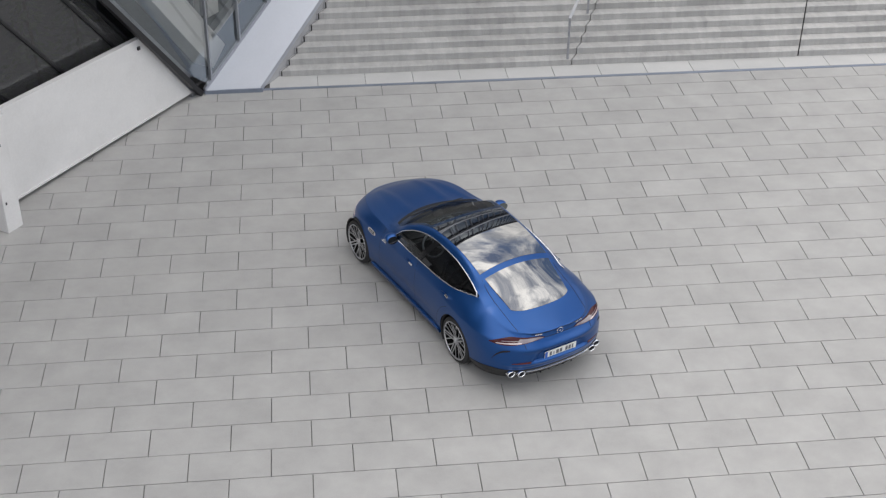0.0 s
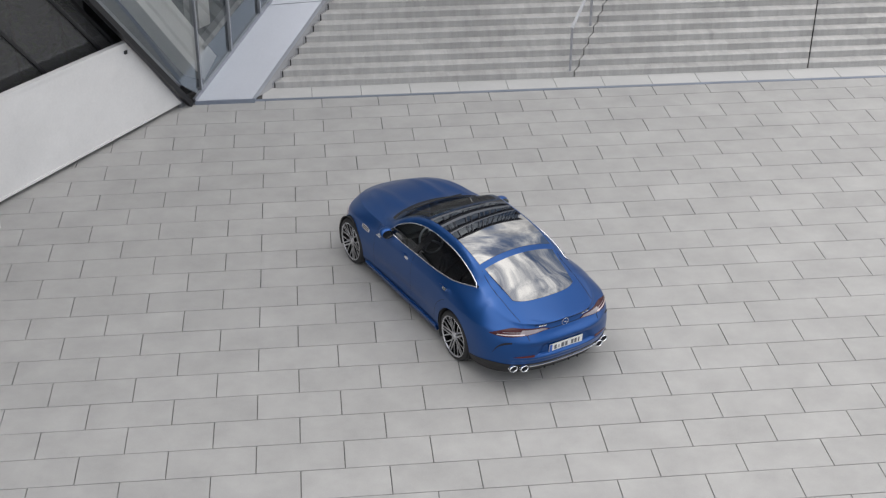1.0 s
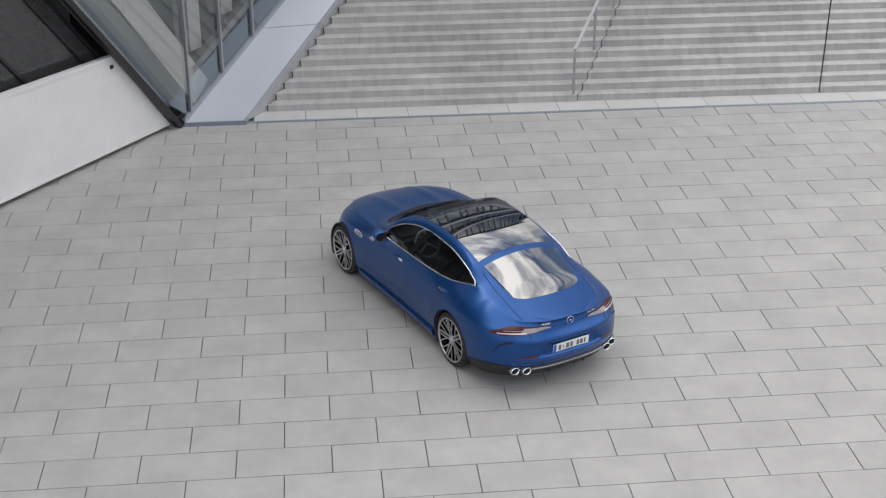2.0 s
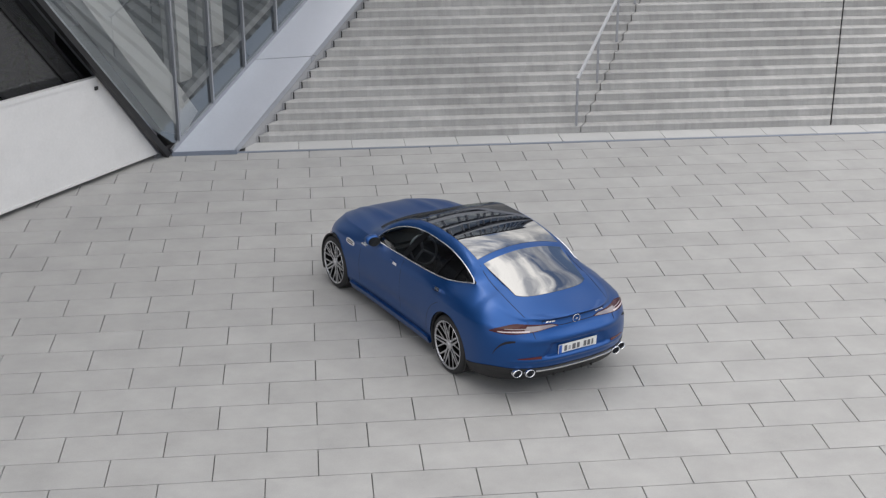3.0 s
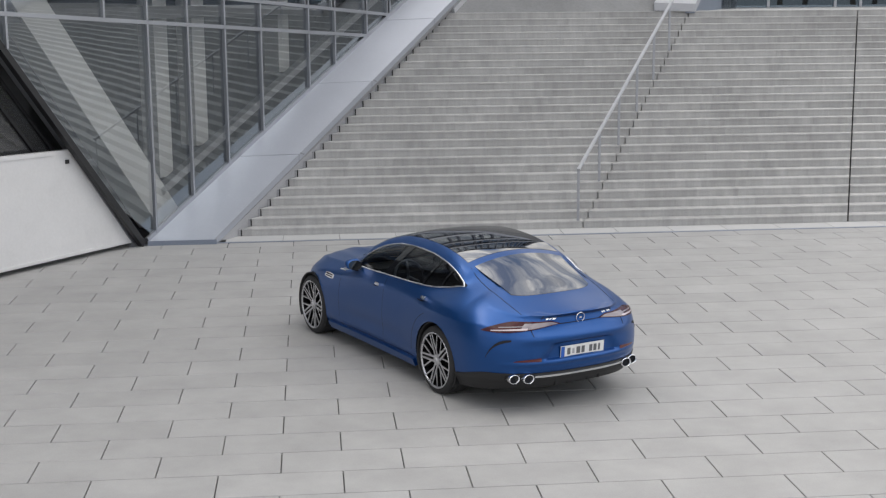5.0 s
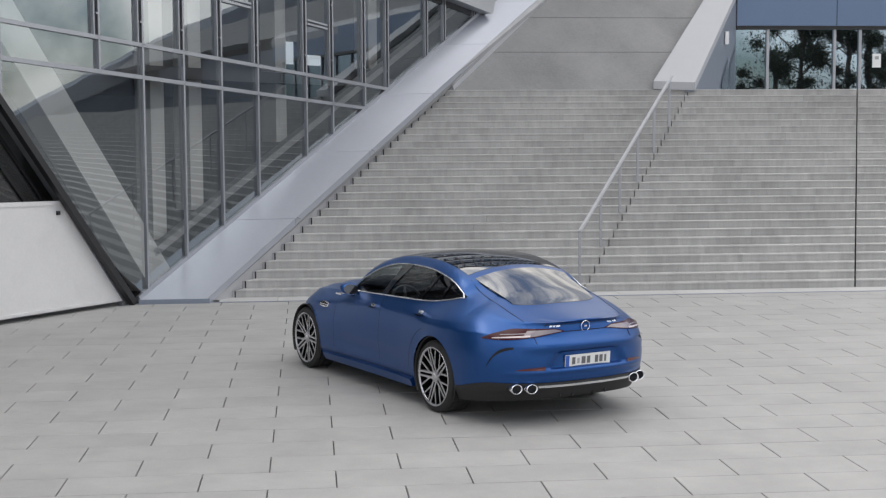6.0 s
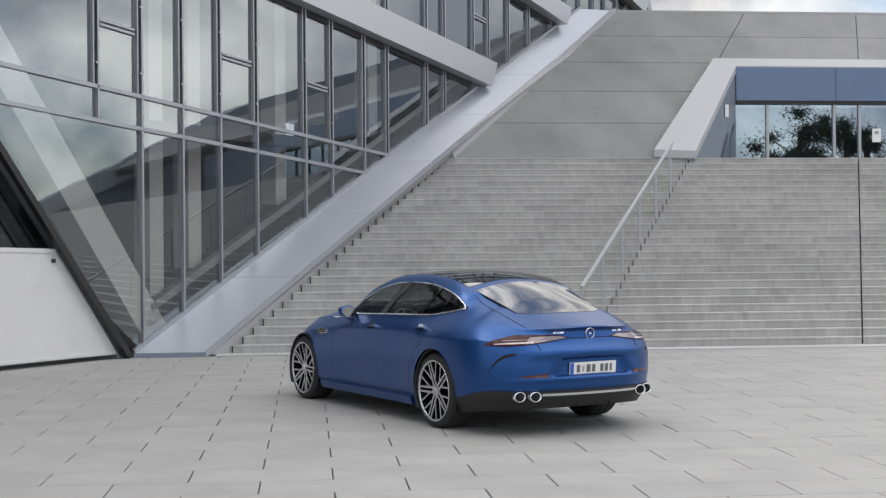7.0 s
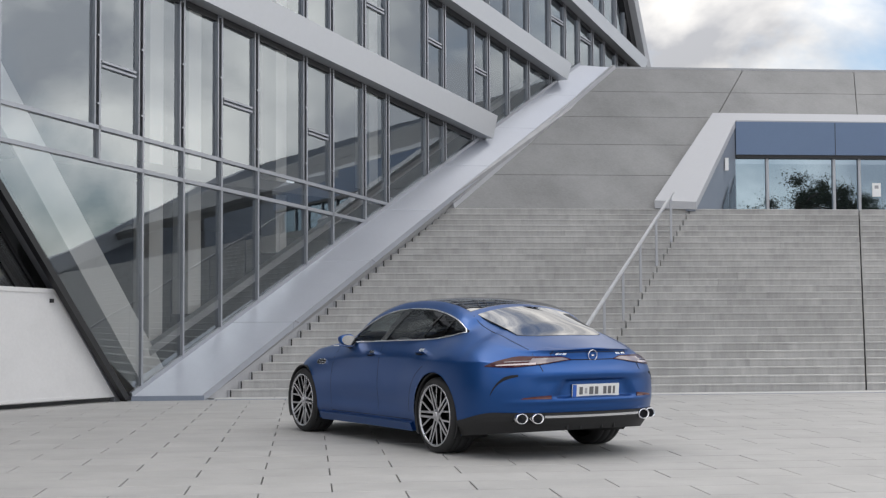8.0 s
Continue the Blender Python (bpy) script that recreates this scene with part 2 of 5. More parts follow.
def hexa(bm, pts):
    """A closed block from eight corners: four below, four above, in the same turn."""
    v = [bm.verts.new(p) for p in pts]
    for f in ((3, 2, 1, 0), (4, 5, 6, 7), (0, 1, 5, 4), (1, 2, 6, 5), (2, 3, 7, 6), (3, 0, 4, 7)):
        bm.faces.new([v[i] for i in f])
    return v


def block(bm, x0, x1, y0, y1, z0, z1):
    return hexa(bm, [(x0, y0, z0), (x1, y0, z0), (x1, y1, z0), (x0, y1, z0), (x0, y0, z1), (x1, y0, z1), (x1, y1, z1), (x0, y1, z1)])


def soft_box(x0, x1, y0, y1, z0, z1, r=0.004, seg=1):
    bm = bmesh.new()
    block(bm, x0, x1, y0, y1, z0, z1)
    bmesh.ops.bevel(bm, geom=bm.edges[:], offset=r, segments=seg, affect="EDGES")
    return bm


def bar(bm, a, b, w, h, up=(0, 0, 1)):
    """A straight bar of section w by h from a to b."""
    a, b, up = Vector(a), Vector(b), Vector(up)
    d = (b - a).normalized()
    s = d.cross(up).normalized()
    u = s.cross(d).normalized()
    q = [(-w / 2, -h / 2), (w / 2, -h / 2), (w / 2, h / 2), (-w / 2, h / 2)]
    hexa(bm, [a + s * i + u * j for i, j in q] + [b + s * i + u * j for i, j in q])


def tube(bm, pts, r, n=8, closed=False):
    """A round bar swept along points."""
    pts = [Vector(p) for p in pts]
    rings = []
    up = Vector((0.13, 0.21, 0.97))
    for i, p in enumerate(pts):
        if closed:
            d = pts[(i + 1) % len(pts)] - pts[i - 1]
        else:
            d = pts[min(i + 1, len(pts) - 1)] - pts[max(i - 1, 0)]
        d.normalize()
        s = d.cross(up).normalized()
        u = s.cross(d).normalized()
        rings.append([bm.verts.new(p + (s * math.cos(2 * math.pi * k / n) + u * math.sin(2 * math.pi * k / n)) * r) for k in range(n)])
    m = len(rings)
    for i in range(m if closed else m - 1):
        for k in range(n):
            bm.faces.new((rings[i][k], rings[i][(k + 1) % n], rings[(i + 1) % m][(k + 1) % n], rings[(i + 1) % m][k]))
    if not closed:
        bm.faces.new(rings[0][::-1])
        bm.faces.new(rings[-1])


# ---- ground ----
SLAB_L, SLAB_W, JOINT = 1.07, 0.536, 0.011
bm = bmesh.new()
block(bm, -600, 600, -600, 600, -0.6, -0.022)
ground = tagged(finish("ground", bm, M_JOINT), "dark sand bed under the paved square", "ground", kind="structure")

# ---- stairs ----
N_STEP, RISE, TREAD, FOOT_Y = 27, 0.1335, 0.252, 9.6
TOP_Y = FOOT_Y + (N_STEP - 1) * TREAD
TOP_Z = N_STEP * RISE


def left_x(y):
    return -1.47 + 0.634 * (y - FOOT_Y)


def mid_x(y):
    return 4.42 + 0.55 * (y - FOOT_Y)


def far_x(y):
    return 9.18 + 0.408 * (y - FOOT_Y)


def stair_block_mesh(x0, x1, skew0, skew1):
    """A cast step from x0 to x1; its two ends lean with the joints, skew metres across per metre back."""
    bm = bmesh.new()
    prof = [(0.007, -0.06), (0.007, RISE - 0.036), (0.0, RISE - 0.030), (0.0, RISE - 0.006), (0.006, RISE), (TREAD + 0.03, RISE - 0.001), (TREAD + 0.03, -0.06)]
    a = [bm.verts.new((x0 + skew0 * y, y, z)) for y, z in prof]
    b = [bm.verts.new((x1 + skew1 * y, y, z)) for y, z in prof]
    n = len(prof)
    for i in range(n):
        bm.faces.new((a[i], a[(i + 1) % n], b[(i + 1) % n], b[i]))
    bm.faces.new(a[::-1])
    bm.faces.new(b)
    bmesh.ops.recalc_face_normals(bm, faces=bm.faces)
    me = bpy.data.meshes.new("stair_block")
    bm.to_mesh(me)
    bm.free()
    me.materials.append(M_STEP)
    return me


stairs = tagged(empty("stairs"), "wide weathered grey concrete outdoor staircase", "stairs", kind="structure")
rng = random.Random(7)
RIGHT_END = 56.0
for k in range(N_STEP):
    y, z = FOOT_Y + k * TREAD, k * RISE
    for a, b, ska, skb in ((left_x(y) + 0.022, mid_x(y) - 0.012, 0.634, 0.55), (mid_x(y) + 0.012, far_x(y) - 0.014, 0.55, 0.408), (far_x(y) + 0.014, RIGHT_END, 0.408, 0.0)):
        cut = min(a + (b - a) * rng.uniform(0.3, 0.7), a + 9.0)
        for c0, c1, s0, s1 in ((a, cut - 0.0015, ska, 0.0), (cut + 0.0015, b, 0.0, skb)):
            ob = new("stair_block", stair_block_mesh(c0, c1, s0, s1))
            ob.location = (0, y + rng.uniform(-0.002, 0.002), z)
            ob.parent = stairs
for k in range(N_STEP):
    y, z = FOOT_Y + k * TREAD, k * RISE
    z0, z1 = z - (0.10 if k else 0.0), z + RISE - 0.014
    e = 0.634 * (TREAD - 0.02)
    # the black strip stands in for the shadow in the gap beside each step
    for x0, x1, mat, nm in ((left_x(y) - 0.035, left_x(y) + 0.001, M_KERB, "end_filler"), (left_x(y) + 0.001, left_x(y) + 0.021, M_BLACK, "end_joint")):
        bm = bmesh.new()
        hexa(bm, [(x0, y + 0.02, z0), (x1, y + 0.02, z0), (x1 + e, y + TREAD, z0), (x0 + e, y + TREAD, z0), (x0, y + 0.02, z1), (x1, y + 0.02, z1), (x1 + e, y + TREAD, z1), (x0 + e, y + TREAD, z1)])
        part(nm, bm, mat, stairs)
# solid core under the blocks
bm = bmesh.new()
hexa(bm, [(-1.2, FOOT_Y + 0.2, -0.5), (RIGHT_END, FOOT_Y + 0.2, -0.5), (RIGHT_END, TOP_Y + 0.2, -0.5), (2.9, TOP_Y + 0.2, -0.5),
          (-1.2, FOOT_Y + 0.2, -0.03), (RIGHT_END, FOOT_Y + 0.2, -0.03), (RIGHT_END, TOP_Y + 0.2, TOP_Z - 0.17), (2.9, TOP_Y + 0.2, TOP_Z - 0.17)])
part("stair_core", bm, M_JOINT, stairs)

# ---- sloping cladding band between the facade and the stairs ----
FX, FY, DX, DY = -2.98, 8.98, 0.578, 0.816
NX, NY = 0.816, -0.578


def fac(s, z, out=0.0):
    """A point of the glass facade: s metres along it, z high, out metres in front."""
    return Vector((FX + DX * s + NX * out, FY + DY * s + NY * out, z))


def lerp(a, b, u):
    return Vector(a).lerp(Vector(b), u)


BAND_L = (fac(0.0, 0.07, 0.04), fac(17.3, 8.04, 0.04))
BAND_R = (Vector((-1.89, 9.0, 0.06)), Vector((8.10, 23.80, 8.12)))
band = tagged(empty("sloping_parapet"), "white sheet-metal clad parapet running up beside the stairs", "parapet", kind="structure")
NB = 7
for i in range(NB):
    u0, u1 = i / NB + 0.0006, (i + 1) / NB - 0.0006
    bm = bmesh.new()
    rows_b = []
    for k in range(9):
        u = u0 + (u1 - u0) * k / 8
        a, b = lerp(*BAND_L, u), lerp(*BAND_R, u)
        down = Vector((0, 0, -0.12))
        rows_b.append([bm.verts.new(p) for p in (a + down, a, a.lerp(b, 0.25), a.lerp(b, 0.5), a.lerp(b, 0.75), b, b + down)])
    for r0, r1 in zip(rows_b, rows_b[1:]):
        for k in range(6):
            bm.faces.new((r0[k], r0[k + 1], r1[k + 1], r1[k]))
    bm.faces.new(rows_b[0][::-1])
    bm.faces.new(rows_b[-1])
    bmesh.ops.recalc_face_normals(bm, faces=bm.faces)
    bm.normal_update()
    for e in bm.edges:
        e.smooth = len(e.link_faces) == 2 and e.calc_face_angle(0) < 0.5
    part("cladding_panel", bm, M_BAND, band, "", True)
bm = bmesh.new()
dn = Vector((0, 0, -0.7))
q = [BAND_L[0] + Vector((0.02, 0.03, -0.13)), BAND_R[0] + Vector((0.0, 0.03, -0.13)), BAND_R[1] + Vector((0, 0, -0.13)), BAND_L[1] + Vector((0, 0, -0.13))]
hexa(bm, [p + Vector((-0.45, 0.32, -0.7)) for p in q] + q)
part("parapet_core", bm, M_KERB, band)
bm = bmesh.new()
in_v = Vector((0.004, 0, -0.012))
turn = lerp(*BAND_R, 0.483)
k0, k1, k2 = Vector((-1.53, 9.60, -0.03)), Vector((2.63, 16.15, 3.44)), Vector((8.34, 23.86, 7.98))
q = [BAND_R[0] + in_v, k0, k1, turn + in_v]
hexa(bm, [p + Vector((-0.45, 0.32, -0.35)) for p in q] + q)
part("kerb", bm, M_KERB, band, "grey concrete kerb beside the steps")
bm = bmesh.new()
k1b = Vector((2.80, 16.15, 3.50))
q = [turn + in_v, k1b, k2, BAND_R[1] + in_v]
hexa(bm, [p + Vector((-0.45, 0.32, -0.35)) for p in q] + q)
part("kerb", bm, M_KERB, band)
bm = bmesh.new()
bar(bm, (2.85, 16.17, 3.645), (8.12, 23.69, 8.11), 0.11, 0.10)
part("edge_strip", bm, M_WHITE, band)
bm = bmesh.new()
block(bm, -2.95, -1.83, 8.955, 8.99, -0.02, 0.075)
part("plinth", bm, M_DRAIN, band)
for u in (1 / NB, 2 / NB):
    bm = bmesh.new()
    p = lerp(*BAND_R, u) + Vector((0.03, 0.0, 0.02))
    bar(bm, p, p + Vector((0.06, 0.04, -0.03)), 0.02, 0.02)
    part("bracket", bm, M_ALU, band)

# ---- concrete slope behind the stairs ----
SLOPE, SL_Y, SL_Z = 0.593, TOP_Y, TOP_Z - 0.005


def slope_pt(x, y, out=0.0):
    return Vector((x, y, SL_Z + SLOPE * (y - SL_Y) + out))


slope = tagged(empty("concrete_slope"), "sloping wall of large grey cast-concrete panels", "wall", kind="structure")
ys = [16.15 + 1.51 * i for i in range(6)]
END_X = 30.0


def band_x(y):
    return 2.72 + (8.24 - 2.72) / (23.86 - 16.15) * (y - 16.15)


def j1(y):
    return 11.68 + 0.566 * (y - 23.55)


def j2(y):
    return 14.84 + 0.39 * (y - 23.45)


def leg_out(y):
    return 7.26 + (9.92 - 7.26) / (20.51 - 16.13) * (y - 16.13)


def leg_in(y):
    return 8.17 + (10.37 - 8.17) / (20.10 - 16.08) * (y - 16.08)


for r in range(5):
    y0, y1 = ys[r] + 0.01, ys[r + 1] - 0.01
    if r < 3:
        cols = [(lambda y: band_x(y) - 0.3, leg_out)]
    else:
        cols = [(lambda y: band_x(y) - 0.3, j1), (j1, j2), (j2, lambda y: 19.0 + 0.3 * (y - 23.5)), (lambda y: 19.0 + 0.3 * (y - 23.5), lambda y: 26.0), (lambda y: 26.0, lambda y: 56.0)]
    for fa, fb in cols:
        g = 0.012
        bm = bmesh.new()
        q = [slope_pt(fa(y0) + g, y0), slope_pt(fb(y0) - g, y0), slope_pt(fb(y1) - g, y1), slope_pt(fa(y1) + g, y1)]
        d = Vector((0, 0.1, -0.17))
        hexa(bm, [p + d for p in q] + q)
        part("concrete_panel", bm, M_WALLCON, slope)
# backing that shows as the dark joints
bm = bmesh.new()
d = Vector((0, 0.1, -0.4))
q = [slope_pt(2.2, 16.2, -0.05), slope_pt(7.6, 16.2, -0.05), slope_pt(9.5, 19.95, -0.05), slope_pt(6.0, 23.6, -0.05)]
hexa(bm, [p + d for p in q] + q)
part("joint_backing", bm, M_JOINT, slope)
bm = bmesh.new()
q = [slope_pt(6.0, 20.75, -0.05), slope_pt(56, 20.75, -0.05), slope_pt(56, 23.6, -0.05), slope_pt(6.4, 23.6, -0.05)]
hexa(bm, [p + d for p in q] + q)
part("joint_backing", bm, M_JOINT, slope)
bm = bmesh.new()
block(bm, 8.15, 56.0, 23.68, 24.2, 8.03, 8.12)
part("coping", bm, M_WHITE, slope, "white metal coping")

# ---- the opposite wing, seen only as a reflection in the facade ----
wing = tagged(empty("opposite_wing"), "long dark wing with a rising roofline across the stairs", "building", kind="structure")


def wing_slab(name, x0, x1, line, mat, label=""):
    bm = bmesh.new()
    n = len(line)
    a = [bm.verts.new((x0, y, z)) for y, z in line]
    b = [bm.verts.new((x1, y, z)) for y, z in line]
    bm.faces.new(a)
    bm.faces.new(b[::-1])
    for i in range(n):
        bm.faces.new((a[i], b[i], b[(i + 1) % n], a[(i + 1) % n]))
    return part(name, bm, mat, wing, label)


wing_slab("wall", 56.2, 64.0, [(9.0, -0.02), (9.0, 0.4), (27.0, 9.6), (30.0, 10.9), (42.0, 14.8), (42.0, -0.02)], M_REVEAL, "grey clad side wall")
wing_slab("parapet", 56.0, 56.3, [(9.0, -0.02), (9.0, 0.5), (27.0, 9.9), (27.0, 8.3)], M_BAND, "pale sloping parapet")
for y in (22.0, 24.6, 31.0, 33.5, 36.0):
    wing_slab("window", 56.1, 56.25, [(y, 5.2), (y, 7.4), (y + 1.5, 7.4), (y + 1.5, 5.2)], M_DARK)

# ---- portal with glass doors ----
portal = tagged(empty("entrance_portal"), "white framed entrance portal cut into the concrete slope", "portal", kind="structure")
OUT = 0.2


def portal_block(q, drop):
    bm = bmesh.new()
    hexa(bm, [p + Vector((0, 0, -drop)) for p in q] + q)
    return bm


P_OB, P_IB = slope_pt(7.26, 16.13, OUT), slope_pt(8.17, 16.08, OUT)
P_OT, P_IT = slope_pt(9.92, 20.51, OUT), slope_pt(10.37, 20.10, OUT)
part("portal_leg", portal_block([P_OB, P_IB, P_IT, P_OT], 0.17), M_WHITE, portal)
P_OR, P_IR = slope_pt(24.0, 20.44, OUT), slope_pt(24.0, 20.02, OUT)
part("portal_lintel", portal_block([P_IT, P_IR, P_OR, P_OT], 0.25), M_WHITE, portal)
# reveal under the leg
bm = bmesh.new()
g = Vector((0.03, 0, 0))
t0, t1 = P_IB + Vector((-0.02, 0.03, -0.17)), P_IT + Vector((-0.02, 0.0, -0.25))
b0, b1 = Vector((t0.x, t0.y, TOP_Z - 0.05)), Vector((t1.x, t1.y, TOP_Z - 0.05))
hexa(bm, [b0, b0 - Vector((0.2, 0, 0)), b1 - Vector((0.2, 0, 0)), b1, t0, t0 - Vector((0.2, 0, 0)), t1 - Vector((0.2, 0, 0)), t1])
part("reveal", bm, M_REVEAL, portal, "grey side wall of the portal")
bm = bmesh.new()
block(bm, 10.36, 24, 20.06, 20.28, 5.28, 6.10)
part("fascia", bm, M_BLUE_PANEL, portal, "blue-grey metal fascia")
bm = bmesh.new()
block(bm, 12.90, 12.915, 20.055, 20.065, 5.28, 6.08)
part("fascia_joint", bm, M_BLACK, portal)
bm = bmesh.new()
block(bm, 7.9, 24, 16.3, 21.0, TOP_Z - 0.2, TOP_Z - 0.012)
part("landing", bm, M_STEP, portal, "concrete landing")
bm = bmesh.new()
block(bm, 10.38, 24, 20.10, 20.34, 5.20, 5.278)
part("door_head", bm, M_BLACK, portal)
xs = [10.30, 11.20, 12.92, 13.58, 15.0, 16.4, 17.8, 19.2, 20.6, 22.0, 23.4]
for a, b in zip(xs, xs[1:]):
    bm = bmesh.new()
    block(bm, a + 0.03, b - 0.03, 20.25, 20.27, TOP_Z, 5.20)
    clear_back(part("pane", bm, M_DOORGLASS, portal), 2)
    bm = bmesh.new()
    block(bm, b - 0.035, b + 0.035, 20.20, 20.30, TOP_Z, 5.20)
    part("door_post", bm, M_ALU, portal)
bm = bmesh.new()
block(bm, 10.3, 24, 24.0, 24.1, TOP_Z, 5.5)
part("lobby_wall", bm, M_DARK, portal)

# ---- handrail ----
handrail = tagged(empty("handrail"), "steel handrail with flat posts on the stairs", "handrail")
px = [(4.34 + 0.565 * 1.03 * i, 9.63 + 1.03 * i) for i in range(6)]
for i, (x, y) in enumerate(px):
    zb = max(0.0, math.floor((y - FOOT_Y) / TREAD + 1) * RISE) if i else 0.0
    bm = soft_box(x - 0.024, x + 0.024, y - 0.010, y + 0.010, zb, 1.02 + 0.529 * 1.03 * i, 0.004)
    part("post", bm, M_ALU, handrail)
bm = bmesh.new()
bar(bm, (4.33, 9.60, 1.03), (px[-1][0] + 0.1, px[-1][1] + 0.18, 1.03 + 0.529 * 5.33), 0.055, 0.035)
part("rail", bm, M_WHITE, handrail, "pale steel rail")

# ---- glass facade ----
facade = tagged(empty("glass_facade"), "tall glass facade with aluminium mullions and slanting beams", "facade", kind="structure")
S_LIST = [-13.4, -12.2, -11.0, -9.8, -8.6, -7.4, -6.2, -5.0, -3.85, -2.72, -0.75, 0.22, 1.2, 2.18, 3.2, 4.68, 5.56, 6.7, 7.58, 9.18, 9.96, 11.3, 12.05, 13.08, 14.19, 15.47, 16.4, 17.3, 18.2, 19.0, 19.9, 20.6, 21.3]
TOPZ = 14.0


def low(s):
    """The lower border of the facade: a slanting column on one side, the parapet on the other."""
    return 0.08 - 1.21 * (s + 0.05) if s < -0.05 else (0.09 + 0.4605 * s if s < 17.3 else 8.05)


def tr_low(s):
    return 3.62 - 0.063 * s


def tr_up(s):
    return 4.15 - 0.073 * s


BEAMS = [(lambda s: 6.70 - 0.111 * s, 0.56, 11.7), (lambda s: 9.58 - 0.137 * s, 0.46, 15.9), (lambda s: 12.80 - 0.201 * s, 0.36, 21.4)]
levels = [low, tr_low, tr_up] + [b[0] for b in BEAMS] + [lambda s: TOPZ]


def pane(s0, s1, z00, z01, z10, z11):
    """A pane between two mullions: bottom and top heights on both."""
    bm = bmesh.new()
    d0, d1 = (0.08 if z00 == low(s0) else 0.0), (0.08 if z10 == low(s1) else 0.0)
    q = [fac(s0, z00 - d0), fac(s1, z10 - d1), fac(s1, z11), fac(s0, z01)]
    back = fac(0, 0, -0.02) - fac(0, 0)
    hexa(bm, [p + back for p in q] + q)
    ob = part("pane", bm, M_FACADE, facade)
    ob.visible_shadow = False
    clear_back(ob, 1)
    return ob


for s0, s1 in zip(S_LIST, S_LIST[1:]):
    for la, lb in zip(levels, levels[1:]):
        a0, a1 = max(low(s0), la(s0)), max(low(s1), la(s1))
        b0, b1 = max(low(s0), lb(s0)), max(low(s1), lb(s1))
        if b0 - a0 < 0.03 and b1 - a1 < 0.03:
            continue
        if s0 > 20.5 and la(s0) < 10.5 and s0 > 21.0:
            continue
        pane(s0, s1, a0, max(b0, a0 + 0.004), a1, max(b1, a1 + 0.004))


def facade_bar(name, s0, z0, s1, z1, w, d0, d1, mat, label=""):
    """A bar in the facade's plane from depth d0 to d1 in front of the glass, w wide."""
    a, b = Vector((s0, z0)), Vector((s1, z1))
    n = Vector((-(b - a).y, (b - a).x)).normalized() * w / 2
    c = [a - n, b - n, b + n, a + n]
    bm = bmesh.new()
    hexa(bm, [fac(p.x, p.y, d0) for p in c] + [fac(p.x, p.y, d1) for p in c])
    return part(name, bm, mat, facade, label)


for i, s in enumerate(S_LIST):
    z0 = low(s)
    if s == -0.75:
        z0 = tr_low(s)
    if s > 21:
        continue
    facade_bar("mullion", s, z0, s, TOPZ, 0.040, 0.002, 0.06, M_ALU)
    zt = max(tr_up(s), low(s)) + 0.02
    facade_bar("mullion_gap", s - 0.062, zt, s - 0.062, TOPZ, 0.04, 0.002, 0.03, M_BLACK)
    facade_bar("mullion_flange", s - 0.105, zt, s - 0.105, TOPZ, 0.026, 0.002, 0.06, M_ALU)
bolt_bm = bmesh.new()
bmesh.ops.create_cone(bolt_bm, cap_ends=True, segments=8, radius1=0.022, radius2=0.018, depth=0.05)
bolt_me = bpy.data.meshes.new("standoff")
bolt_bm.to_mesh(bolt_me)
bolt_bm.free()
bolt_me.materials.append(M_ALU)
for s in S_LIST:
    if -3.0 < s < 19.0:
        zz = max(tr_up(s), low(s)) + 0.35
        while zz < 12.5:
            ob = new("standoff", bolt_me)
            ob.matrix_world = Matrix.Translation(fac(s - 0.062, zz, 0.06)) @ Matrix.Rotation(math.atan2(NY, NX), 4, "Z") @ Matrix.Rotation(math.pi / 2, 4, "Y")
            ob.parent = facade
            zz += 1.05
for f, s1 in ((tr_low, 6.75), (tr_up, 7.6)):
    facade_bar("transom", -3.2 if f is tr_low else -3.6, f(-3.4), s1, f(s1), 0.062, 0.002, 0.06, M_ALU)
facade_bar("sill_frame", 0.0, 0.10, 17.3, 8.07, 0.07, 0.002, 0.055, M_ALU)
for f, h, s1 in BEAMS:
    a, b = -13.5, s1
    bm = bmesh.new()
    hexa(bm, [fac(a, f(a), 0.0), fac(b, f(b), 0.0), fac(b, f(b), 0.32), fac(a, f(a), 0.32),
              fac(a, f(a) + h, 0.0), fac(b + 0.25, f(b) + h, 0.0), fac(b + 0.25, f(b) + h, 0.32), fac(a, f(a) + h, 0.32)])
    part("floor_beam", bm, M_BEAM, facade, "slanting silver clad beam")
    facade_bar("beam_gap", a, f(a) - 0.06, b - 0.3, f(b - 0.3) - 0.06, 0.11, 0.002, 0.05, M_BLACK)
# small opening casements: sill and head frames
for s0, s1, z0 in ((-0.70, 0.06, 5.12), (2.24, 3.04, 4.95), (4.74, 5.40, 4.72), (6.75, 7.42, 7.55), (9.22, 9.80, 7.25), (11.34, 11.92, 6.95), (15.5, 16.25, 8.95), (17.35, 18.05, 8.75)):
    for dz in (0.0, 0.07):
        facade_bar("casement_rail", s0, z0 + dz + 0.03, s1, z0 + dz - 0.03, 0.035, 0.002, 0.05, M_ALU)
# slanting column on the open side
facade_bar("column_edge", -0.06, 0.03, -11.5, 13.86, 0.10, -0.08, 0.03, M_BLACK, "black edge of the slanting column")
facade_bar("column_face", -0.12, 0.33, -11.35, 13.93, 0.16, -0.36, -0.22, M_ALU, "grey metal face of the slanting column")
# end of the facade
facade_bar("end_trim", 21.95, 8.35, 20.0, 12.0, 0.30, -0.4, 0.3, M_WHITE)
